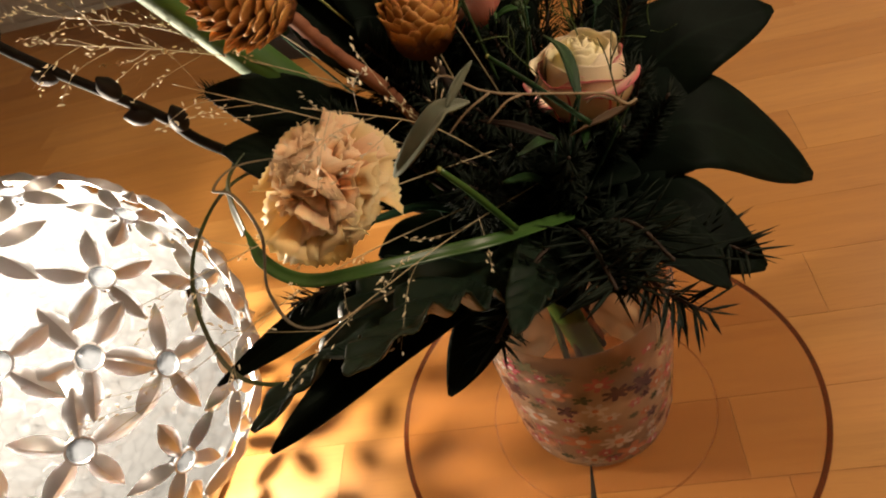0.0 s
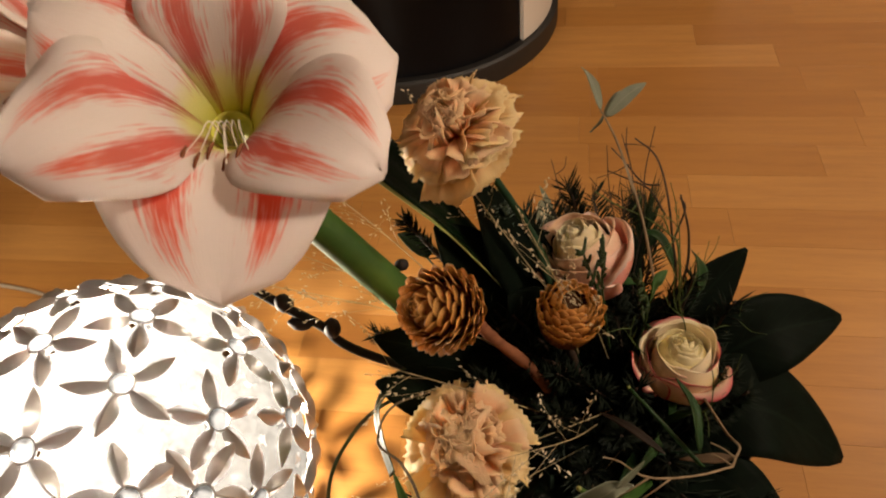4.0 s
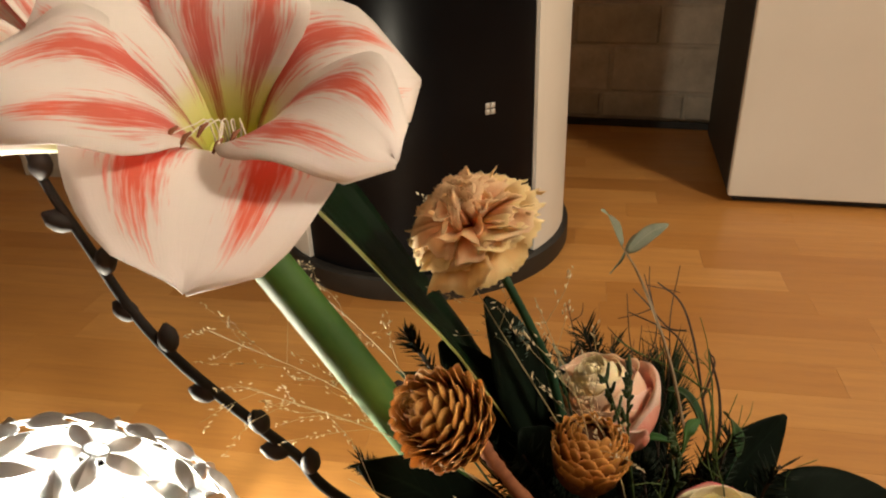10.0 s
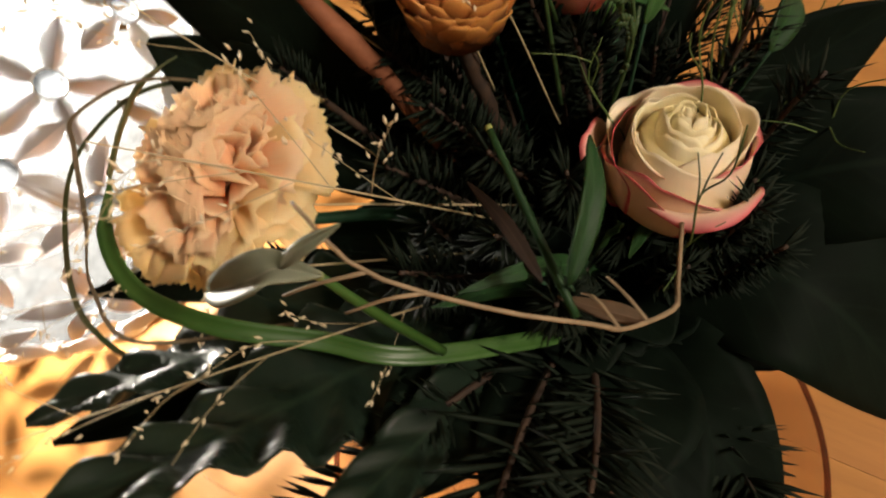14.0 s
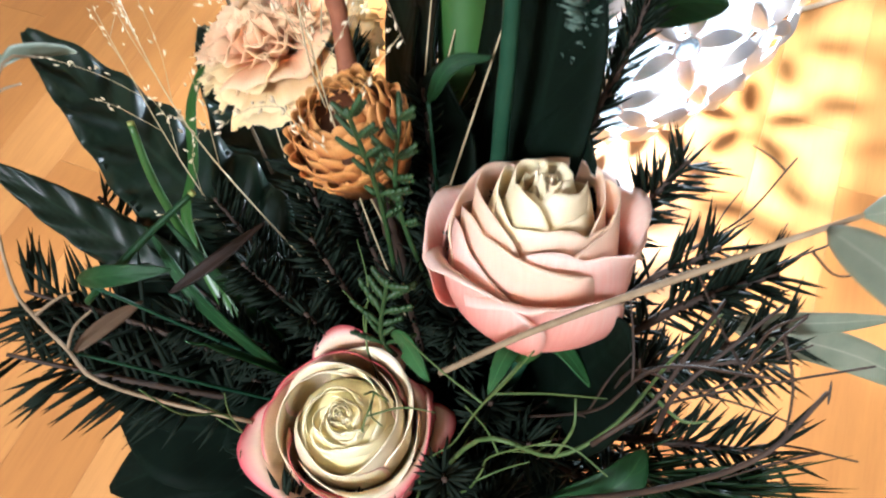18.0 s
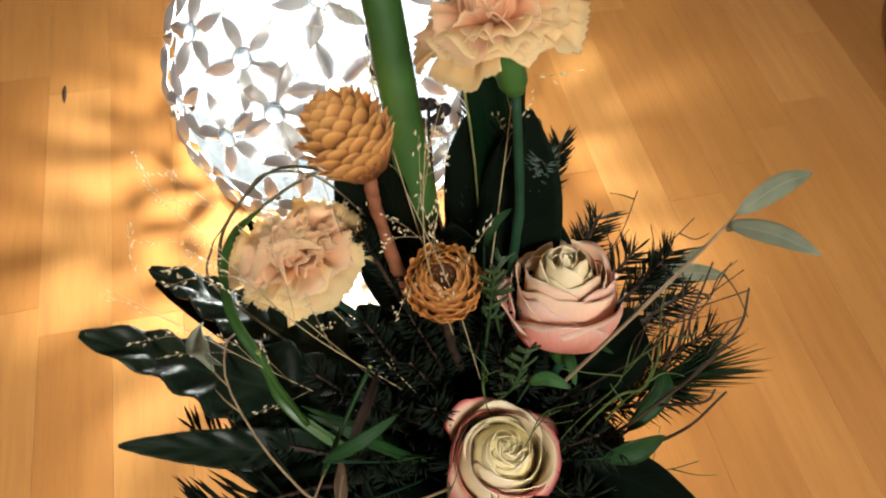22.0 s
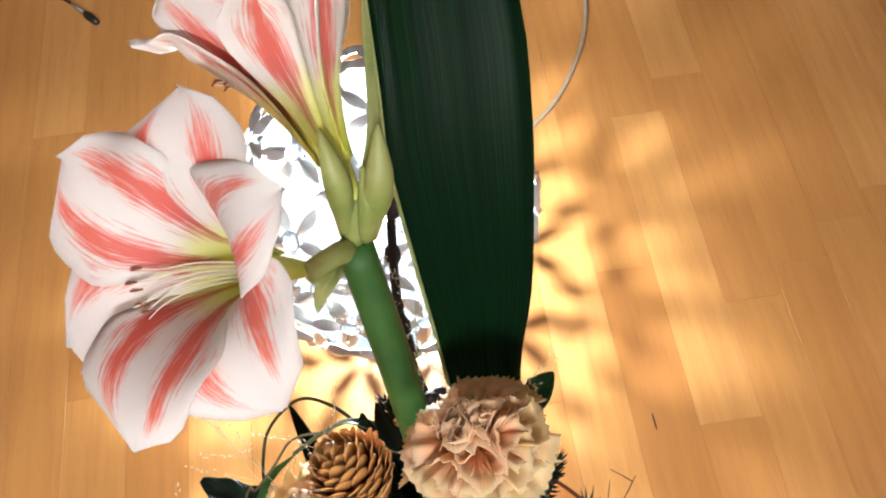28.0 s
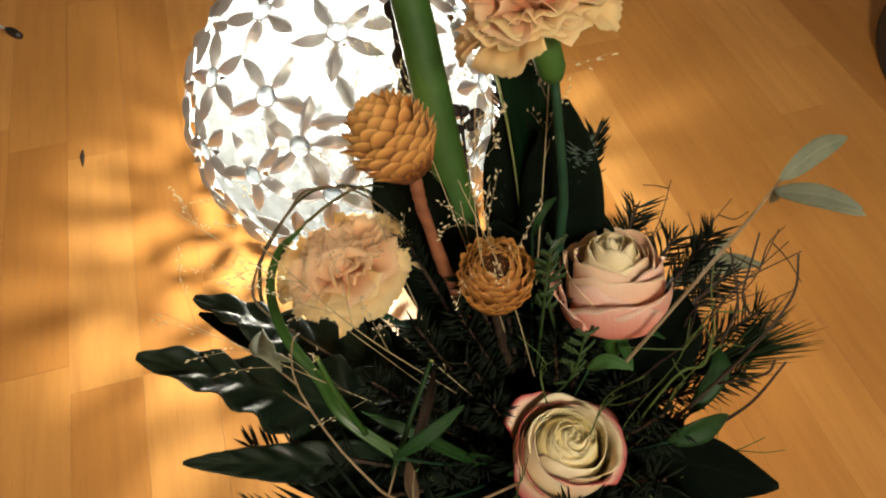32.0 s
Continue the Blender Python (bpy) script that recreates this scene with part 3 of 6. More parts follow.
def ring_wall(r0, r1, a0, a1, z0, z1, n):
    """Curved slab between two radii, from angle a0 to a1."""
    V, F = [], []
    for i in range(n + 1):
        a = a0 + (a1 - a0) * i / n
        for r, z in ((r0, z0), (r1, z0), (r1, z1), (r0, z1)):
            V.append((r * math.cos(a), r * math.sin(a), z))
    for i in range(n):
        b = i * 4
        for k in range(4):
            F.append((b + k, b + (k + 1) % 4, b + 4 + (k + 1) % 4, b + 4 + k))
    F += [(3, 2, 1, 0), tuple(n * 4 + k for k in range(4))]
    return V, F


def lathe(profile, n=48):
    V, F = [], []
    m = len(profile)
    for i in range(n):
        a = 2 * math.pi * i / n
        for r, z in profile:
            V.append((r * math.cos(a), r * math.sin(a), z))
    for i in range(n):
        for j in range(m - 1):
            a, b = i * m + j, ((i + 1) % n) * m + j
            F.append((a, b, b + 1, a + 1))
    return V, F


def flat_shade(me, deg=35):
    me.polygons.foreach_set("use_smooth", [True] * len(me.polygons))
    me.set_sharp_from_angle(angle=radians(deg))
    return me


def stove():
    s = thing("stove", "round white enamelled wood stove with a black glass front", "stove", (-0.243, 1.045, 0))
    R = 0.268
    base = mesh_from("base_ring", *lathe([(0.02, 0.0), (R + 0.008, 0.0), (R + 0.010, 0.004), (R + 0.010, 0.038), (R + 0.006, 0.042), (0.02, 0.042)], 64), M_BLACKM)
    put("base_ring", flat_shade(base), s, label="matt black base ring")
    fa, half = radians(-84), radians(46)
    body = mesh_from("body", *ring_wall(R - 0.03, R, fa + half, fa + 2 * math.pi - half, 0.0425, 1.05, 56), M_WHITE)
    put("body", flat_shade(body), s, label="white enamelled curved shell")
    door = mesh_from("front_panel", *ring_wall(R - 0.03, R - 0.006, fa - half + 0.012, fa + half - 0.012, 0.0425, 1.05, 32), M_BLACK)
    put("front_panel", flat_shade(door), s, label="black glass front panel")
    put("top_plate", flat_shade(mesh_from("top_plate", *lathe([(0.0, 1.05), (R, 1.05), (R + 0.004, 1.054), (R + 0.004, 1.07), (R, 1.075), (0.0, 1.075)], 64), M_BLACKM)), s)
    # small pale mark of four squares on the panel
    for i, (dx, dz) in enumerate(((0, 0), (1, 0), (0, 1), (1, 1))):
        a = radians(-59.8) + dx * 0.033
        v, f = ring_wall(R - 0.006, R - 0.0045, a, a + 0.027, 0.300 + dz * 0.0095, 0.3078 + dz * 0.0095, 2)
        put("mark", mesh_from("mark", v, f, M_MARK), s)
    return s


stove()


def cabinet():
    c = thing("cabinet", "plain white cabinet block on a dark recessed plinth", "cabinet", (0.372, 1.197, 0))
    c.rotation_euler = (0, 0, radians(-7))
    put("plinth", box_mesh("plinth", 0.012, 0.95, 0.014, 0.42, 0, 0.016, M_BLACKM), c)
    # The cabinet's shadow side, with its shade given as a black colour.
    put("side_panel", box_mesh("side_panel", 0.0, 0.018, 0.0185, 0.42, 0.016, 0.85, M_BLACKM), c, label="side panel on the shaded side, coloured black")
    put("front_panel", box_mesh("front_panel", -0.0005, 0.95, -0.004, 0.018, 0.016, 0.85, M_CAB), c, label="white front panel")
    put("back_panel", box_mesh("back_panel", 0.0185, 0.95, 0.0185, 0.42, 0.03, 0.83, M_CAB), c)
    put("top", box_mesh("top", -0.004, 0.955, -0.006, 0.42, 0.8505, 0.87, M_CAB), c)
    return c


cabinet()


# ---- star lamp ----
# azimuth and height of each star on the ball, and the turn of its first petal
STARS = [(42, 64, 8), (121, 85.5, 10), (-15, 67, 43.5), (-82, 65, 16.5), (-9.5, 41, 36.5), (-48.5, 44.5, 2.5), (-21, 17.3, 45), (-79.5, 39, 65.5), (-48.6, 18.7, 58), (-109.4, 43.4, 43.6), (-148.7, 63.4, 29.5), (23, 39, 20), (-35, -5, 12)]


def lamp_dirs():
    fixed = []
    for az, el, _ in STARS:
        a, e = radians(az), radians(el)
        fixed.append((math.cos(e) * math.cos(a), math.cos(e) * math.sin(a), math.sin(e)))
    fixed = np.array(fixed)
    n = 71
    k = np.arange(n) + 0.5
    ph, z = k * 2.399963, 1 - 2 * k / n
    pts = np.stack([np.sqrt(1 - z * z) * np.cos(ph), np.sqrt(1 - z * z) * np.sin(ph), z], 1)
    used = set()
    for f in fixed:
        for j in np.argsort(-(pts @ f)):
            if j not in used:
                used.add(j)
                break
    free = np.array([pts[j] for j in range(n) if j not in used])
    for step in range(600):
        allp = np.concatenate([fixed, free])
        d = free[:, None] - allp[None]
        r2 = (d ** 2).sum(2) + 1e-4
        push = (d / (r2 ** 3)[:, :, None]).sum(1)
        push *= np.minimum(1.0, (0.03 * (1 - step / 640)) / (np.linalg.norm(push, axis=1, keepdims=True) * 2e-4 + 1e-9)) * 2e-4
        free = free + push
        free /= np.linalg.norm(free, axis=1, keepdims=True)
    return [p for p in np.concatenate([fixed, free]) if p[2] > -0.93]


def star_petal():
    """One folded steel petal of a star, pointing along +x: a sharp ridge along its middle, pointed at its tip."""
    nu, nv = 7, 12
    P = np.zeros((nu, nv, 3))
    for j in range(nv):
        v = j / (nv - 1)
        x = 0.0078 + 0.0305 * v
        w = 0.0018 + 0.0052 * math.sin(math.pi * min(1.0, 0.06 + 0.95 * v)) ** 0.85 - 0.0017 * v ** 3
        ridge = 0.0024 + 0.0030 * math.sin(math.pi * v) - 0.0050 * v * v
        drop = 0.0066 * math.sin(math.pi * min(1, 0.16 + v * 0.83))
        for i in range(nu):
            u = 2 * i / (nu - 1) - 1
            P[i, j] = (x, u * w, ridge - drop * (0.85 * abs(u) + 0.15 * u * u))
    return shell(P, 0.0007)


def star_lamp():
    lamp = thing("star_lamp", "switched-on ball lamp of chrome stars with a glowing white lining", "lamp", (LAMP_C.x, LAMP_C.y, 0))
    C = Vector((0, 0, LAMP_C.z))
    dirs = [Vector(d) for d in lamp_dirs()]
    bm = bmesh.new()
    bmesh.ops.create_icosphere(bm, subdivisions=6, radius=LAMP_R - 0.006)
    # round openings behind the stars' caps
    cut = math.cos(0.0070 / LAMP_R)
    holes = [f for f in bm.faces if max(d.dot(f.calc_center_median().normalized()) for d in dirs) > cut]
    bmesh.ops.delete(bm, geom=holes, context="FACES")
    me = bpy.data.meshes.new("lining")
    bm.to_mesh(me)
    bm.free()
    me.materials.append(M_LINING)
    me.polygons.foreach_set("use_smooth", [True] * len(me.polygons))
    put("lining", me, lamp, Matrix.Translation(C), "glowing white crinkled fibre lining")
    pv, pf, puv = star_petal()
    petal = flat_shade(mesh_from("star_petal", pv, pf, M_CHROME), 22)
    hub = flat_shade(mesh_from("star_hub", *lathe([(0.0076, 0.0006), (0.0088, 0.0006), (0.0090, 0.0016), (0.0087, 0.0026), (0.0077, 0.0026), (0.0075, 0.0016), (0.0076, 0.0006)], 20), M_CHROME))
    cap = mesh_from("cap", *lathe([(0.0, 0.0012), (0.0076, 0.0010), (0.0078, 0.0016), (0.0074, 0.0021), (0.0, 0.0023)], 20), M_CAP)
    rs = random.Random(11)
    for q, d in enumerate(dirs):
        if (C + d * LAMP_R).z < 0.012:
            continue
        turn = radians(STARS[q][2] if q < len(STARS) else rs.uniform(0, 72))
        east = Vector((-d.y, d.x, 0)).normalized()
        m = basis(C + d * LAMP_R, d, east * math.cos(turn) + d.cross(east) * math.sin(turn))
        st = put("star", hub, lamp, m)
        put("cap", cap, st, label="white translucent cap in the star's middle")
        for k in range(5):
            put("star_petal", petal, st, Matrix.Rotation(2 * math.pi * k / 5, 4, "Z") @ Matrix.Scale(rs.uniform(0.94, 1.04), 4))
    foot = lathe([(0.0, 0.0), (0.052, 0.0), (0.055, 0.003), (0.055, 0.016), (0.05, 0.030), (0.0, 0.030)], 40)
    put("foot", flat_shade(mesh_from("foot", *foot, M_CHROME)), lamp, label="round steel foot")
    bulb = lathe([(0.0005, -0.034), (0.012, -0.03), (0.0125, -0.012), (0.012, -0.011)], 20)
    put("socket", mesh_from("socket", *bulb, M_WHITE), lamp, Matrix.Translation(C))
    return lamp


star_lamp()


def cable():
    c = thing("lamp_cable", "thin greyish lamp cable lying in a curve on the floor", "cable", (-0.5, 0.2, 0.003))
    pts = [(-0.425, 0.085, 0.0035), (-0.475, 0.165, 0.003), (-0.516, 0.230, 0.003), (-0.569, 0.298, 0.003), (-0.662, 0.36, 0.003), (-0.775, 0.391, 0.003), (-0.95, 0.42, 0.003), (-1.2, 0.36, 0.003), (-1.6, 0.5, 0.003)]
    put("cord", mesh_from("cord", *tube(rel(c, smooth_path(pts, 60)), 0.0028, 10), M_CABLE), c)
    sw = smooth_path([(-0.76, 0.389, 0.008), (-0.80, 0.396, 0.008)], 6)
    put("switch", mesh_from("switch", *tube(rel(c, sw), [0.006, 0.0085, 0.009, 0.0085, 0.006], 12), M_WHITE), c, label="pale inline switch")


cable()


def plug_lead():
    c = thing("thin_lead", "thin dark lead with a small black plug lying on the floor", "cable", (-0.83, -0.30, 0.002))
    pts = [(-1.5, -0.52, 0.002), (-1.1, -0.44, 0.002), (-0.95, -0.385, 0.002), (-0.89, -0.335, 0.003)]
    put("cord", mesh_from("cord", *tube(rel(c, smooth_path(pts, 30)), 0.0018, 8), M_RUBBER), c)
    put("collar", mesh_from("collar", *tube(rel(c, [(-0.892, -0.337, 0.004), (-0.868, -0.318, 0.004)]), 0.0026, 10), M_CHROME), c, label="pale metal collar")
    put("plug", mesh_from("plug", *tube(rel(c, smooth_path([(-0.869, -0.319, 0.005), (-0.860, -0.312, 0.005), (-0.846, -0.302, 0.005)], 8)), [0.003, 0.0058, 0.006, 0.0045], 12), M_RUBBER), c, label="small black plug")


plug_lead()


# ---- plate and vase ----
VASE = (0.012, 0.058, 0.0)


def plate():
    p = thing("glass_plate", "large round clear glass plate with a raised rim on the floor", "plate", (0.018, 0.037, 0))
    prof = [(0.0, 0.004), (0.08, 0.004), (0.090, 0.005), (0.125, 0.0075), (0.160, 0.0130), (0.1635, 0.0132), (0.1645, 0.0120), (0.1625, 0.0105), (0.125, 0.0050), (0.09, 0.0008), (0.085, 0.0003), (0.0, 0.0003)]
    put("dish", mesh_from("dish", *lathe(prof, 96), M_PLATE), p).visible_shadow = False
    ring = [(0.1632 * math.cos(a), 0.1632 * math.sin(a), 0.0128) for a in np.linspace(0, 2 * math.pi, 97)]
    put("rim", mesh_from("rim", *tube(ring, 0.0021, 8), M_RIM), p, label="thin brownish rim").visible_shadow = False
    ring = [(0.088 * math.cos(a), 0.088 * math.sin(a), 0.0052) for a in np.linspace(0, 2 * math.pi, 73)]
    put("foot_ring", mesh_from("foot_ring", *tube(ring, 0.0007, 6), M_PLATE), p).visible_shadow = False


plate()


def vase():
    v = thing("vase", "short glass vase printed with pink and white blossoms on the plate", "vase", (0.013, 0.040, 0.0045))
    H = 0.155
    outer = [(0.0, 0.0), (0.052, 0.0), (0.058, 0.004), (0.0605, 0.015), (0.0635, 0.06), (0.0665, 0.11), (0.068, H)]
    inner = [(0.0655, H), (0.064, 0.11), (0.061, 0.06), (0.058, 0.018), (0.052, 0.010), (0.0, 0.009)]
    put("body", mesh_from("body", *lathe(outer + inner, 64), M_FROST), v)
    rs = random.Random(4)
    cols = {"pink": (0.52, 0.09, 0.15), "rose": (0.66, 0.22, 0.25), "white": (0.82, 0.78, 0.74), "salmon": (0.70, 0.32, 0.20), "plum": (0.10, 0.05, 0.08), "leaf": (0.12, 0.15, 0.10)}
    mats = {k: thin_glass("print_" + k, tuple(0.95 * x for x in c), 0.62, 0.1) for k, c in cols.items()}
    placed = []
    for _ in range(1500):
        a, z, r = rs.uniform(0, 2 * math.pi), rs.uniform(0.014, H - 0.012), rs.choice((0.005, 0.007, 0.009, 0.012, 0.015)) * rs.uniform(0.9, 1.1)
        if any(((((a - b + math.pi) % (2 * math.pi)) - math.pi) * 0.061) ** 2 + (z - y) ** 2 < ((r + q) * 0.74) ** 2 for b, y, q in placed):
            continue
        placed.append((a, z, r))
        kind = rs.choice(("pink", "rose", "white", "salmon", "rose", "plum", "white", "leaf", "pink", "leaf"))
        n = rs.choice((5, 6, 7, 8))
        sq = rs.uniform(0.55, 1.0)
        V, F = [(0, 0)], []
        for k in range(n * 4):
            t = 2 * math.pi * k / (n * 4)
            q = r * (0.42 + 0.58 * abs(math.cos(n * t / 2)) ** 0.8)
            V.append((q * math.cos(t), q * sq * math.sin(t)))
        for k in range(n * 4):
            F.append((0, 1 + k, 1 + (k + 1) % (n * 4)))

        def wrap(pts, lift):
            out = []
            for x, y in pts:
                zz = min(max(z + y, 0.006), H - 0.002)
                rad = np.interp(zz, [0.004, 0.015, 0.06, 0.11, H], [0.058, 0.0605, 0.0635, 0.0665, 0.068]) + lift
                out.append((rad * math.cos(a + x / rad), rad * math.sin(a + x / rad), zz))
            return out
        b = put("blossom_print", mesh_from("blossom_print", wrap(V, 0.0004), F, mats[kind]), v)
        if kind in ("pink", "rose", "white", "salmon"):
            c = [(0, 0)] + [(0.26 * r * math.cos(t), 0.26 * r * math.sin(t)) for t in np.linspace(0, 2 * math.pi, 9)[:-1]]
            put("blossom_eye", mesh_from("blossom_eye", wrap(c, 0.0007), [(0, 1 + k, 1 + (k + 1) % 8) for k in range(8)], mats["salmon" if kind == "white" else "white"]), b)
    # water inside
    put("water", mesh_from("water", *lathe([(0.0, 0.0105), (0.050, 0.0115), (0.0545, 0.020), (0.057, 0.06), (0.059, 0.10), (0.0, 0.10)], 48), thin_glass("cloudy_stem_water", (0.93, 0.86, 0.76), 0.02)), v)


vase()


# ---- flowers ----
BIND = np.array([0.010, 0.052, 0.150])


def stem_down(p, side=0.5):
    """A stem's points from a flower's base p down into the vase."""
    p = np.asarray(p, float)
    foot = np.array([VASE[0] + (p[0] - VASE[0]) * -0.12, VASE[1] + (p[1] - VASE[1]) * -0.12, 0.03])
    knot = np.array([VASE[0], VASE[1], 0.17]) + (p - BIND) * np.array([0.22, 0.22, 0.1]) * side * 2
    return [p, (p + knot) / 2 + np.array([0, 0, 0.01]), knot, foot]


def amaryllis_petal(L, W, prof, seed):
    rs = np.random.RandomState(seed)
    nu, nv = 13, 18
    P = np.zeros((nu, nv, 3))
    ph = rs.uniform(0, 6, 3)
    for j in range(nv):
        v = j / (nv - 1)
        r, z = bez(prof, v)
        w = W / 2 * (0.16 * (1 - v) + (math.sin(math.pi * min(1, 0.03 + 0.955 * v ** 1.45)) ** 0.52) * (0.25 + 0.75 * min(1, v * 2.0)))
        if v > 0.985:
            w = W * 0.012
        for i in range(nu):
            u = 2 * i / (nu - 1) - 1
            cup = 0.45 * w * u * u * (1 - v) - 0.20 * w * u * u * v
            mid = -0.0016 * math.exp(-(u / 0.12) ** 2) * v
            ruf = 0.0030 * v * abs(u) ** 2 * math.sin(5.5 * v * 3 + ph[0] + (ph[1] if u > 0 else 0))
            P[i, j] = (r - 0.10 * w * u * u * v, u * w, z + cup + ruf + mid)
    return P


def amaryllis():
    top = np.array([-0.179, 0.024, 0.492])
    a = thing("amaryllis", "tall amaryllis with red and white striped blooms in the vase", "flower", (VASE[0], VASE[1], 0.15))
    sp = smooth_path([top, (-0.150, 0.028, 0.440), (-0.100, 0.034, 0.350), (-0.050, 0.042, 0.260), (-0.008, 0.050, 0.170), (0.02, 0.060, 0.04)], 28)
    put("stem", mesh_from("stem", *tube(rel(a, sp), [0.0088, 0.0095, 0.0100, 0.0104, 0.0106, 0.010], 16), M_STEM), a, label="thick smooth green stem")
    o = np.array(a.location)

    def bloom(at, axis, xdir, scale, prof, rot=0.0, tips=None):
        f = put("bloom", mesh_from("throat", *lathe([(0.0045, -0.052), (0.0062, -0.040), (0.0075, -0.026), (0.0082, -0.018), (0.0074, -0.018), (0.0066, -0.026), (0.0052, -0.040)], 18), M_THROAT), a, basis(np.array(at) - o, axis, xdir) @ Matrix.Scale(scale, 4))
        for k in range(6):
            inner = k % 2
            L, W = (0.07, 0.068) if not inner else (0.068, 0.055)
            r, z, ang = tips[k] if tips else (prof[3][0], prof[3][1], 60 * k + (3 if inner else -2))
            own = prof[:2] + [(prof[2][0] * r / prof[3][0], prof[2][1] + 0.6 * (z - prof[3][1])), (r, z)]
            V, F, uv = shell(amaryllis_petal(L, W * (0.35 + 0.65 * r / 0.068), own, k + int(scale * 100)), 0.0007)
            m = Matrix.Rotation(rot + radians(ang), 4, "Z") @ Matrix.Translation((0, 0, 0.0025 if inner else 0))
            put("petal", mesh_from("petal", V, F, M_AMA if tips else M_AMA_PALE, uv), f, m)
        for k in range(6):
            an = 0.35 * (k - 2.5) * 0.5
            pts = smooth_path([(0.002, 0.004 * (k - 2.5) * 0.3, -0.03), (0.006, 0.005 * (k - 2.5) * 0.4, 0.002), (0.016, 0.016 * an, 0.012 + 0.0008 * k), (0.025 + 0.003 * (k % 2), 0.026 * an, 0.017 + 0.0015 * (k % 3))], 14)
            s = put("stamen", mesh_from("stamen", *tube(pts, [0.0005, 0.00025, 0.0002], 6), M_AMAF), f)
            tip = pts[-1]
            put("anther", mesh_from("anther", *tube([tip + np.array([-0.003, 0.001, 0.0]), tip + np.array([0, 0, 0.0012]), tip + np.array([0.003, -0.001, 0.0])], [0.0004, 0.0008, 0.0004], 6), M_CONE_STEM), f)
        pts = smooth_path([(0, 0, -0.03), (0.008, 0, 0.004), (0.020, 0.002, 0.014), (0.033, 0.003, 0.021)], 14)
        put("style", mesh_from("style", *tube(pts, [0.0007, 0.0004, 0.0004], 6), M_AMAF), f)
        return f

    wide = [(0.006, -0.034), (0.012, 0.010), (0.036, 0.034), (0.070, 0.012)]
    bloom((-0.154, -0.022, 0.549), (0.24, -0.46, 0.85), (0.05, -0.8, -0.6), 0.94, wide, 0.0, [(0.0755, 0.0126, 0), (0.067, 0.029, 54), (0.0645, 0.0145, 102), (0.054, 0.0204, 182), (0.067, 0.020, 246), (0.0715, 0.0245, 297)])
    trumpet = [(0.006, -0.036), (0.010, 0.010), (0.030, 0.045), (0.056, 0.052)]
    bloom((-0.229, 0.017, 0.541), (-0.80, -0.24, 0.55), (0.0, -0.9, -0.3), 0.95, trumpet, 0.3)
    # stalks of the two blooms
    for p, q in (((-0.177, 0.020, 0.492), (-0.162, 0.003, 0.508)), ((-0.182, 0.024, 0.492), (-0.193, 0.027, 0.514))):
        pts = smooth_path([p, (np.array(p) + q) / 2 + [0.0, 0.003, 0.004], q], 8)
        put("flower_stalk", mesh_from("flower_stalk", *tube(rel(a, pts), [0.0058, 0.005, 0.0052], 10), M_BRACT), a)
    # two closed buds
    for p, q, r in (((-0.181, 0.032, 0.494), (-0.202, 0.046, 0.548), 0.0068), ((-0.184, 0.022, 0.495), (-0.208, 0.022, 0.545), 0.0062), ((-0.180, 0.030, 0.494), (-0.196, 0.036, 0.530), 0.0052)):
        pts = smooth_path([p, (np.array(p) * 0.5 + np.array(q) * 0.5) + [0.004, 0.002, 0.004], q], 12)
        put("bud", mesh_from("bud", *tube(rel(a, pts), [0.0036, 0.0046, r, r * 0.95, r * 0.6, 0.0008], 12), M_BRACT), a, label="closed yellow-green bud")
    for sp_, n, w in (([(-0.174, 0.018, 0.490), (-0.164, 0.012, 0.496), (-0.157, 0.006, 0.495), (-0.152, 0.002, 0.488)], (0.3, -0.3, 1), 0.009),
                      ([(-0.186, 0.030, 0.490), (-0.212, 0.050, 0.530), (-0.246, 0.052, 0.575)], (0.5, 0.2, 0.7), 0.020)):
        V, F, uv = shell(rel(a, leaf_grid(sp_, n, w, 0.3).reshape(-1, 3)).reshape(7, 14, 3), 0.0007)
        put("bract", mesh_from("bract", V, F, M_BRACTL, uv), a, label="papery yellow-green bract")
    return a


M_AMAF = simple("pale_filament", (0.88, 0.83, 0.72), (0.92, 0.88, 0.81), 90, 0.5, bump_s=0)
M_THROAT = simple("yellow_green_throat", (0.66, 0.68, 0.10), (0.78, 0.78, 0.20), 60, 0.5, sub=0.1)
M_BRACTL = leaf_mat("papery_bract", (0.30, 0.34, 0.10), (0.44, 0.44, 0.18), (0.5, 0.5, 0.25), 0.55, 0.35, 0.0)
amaryllis()


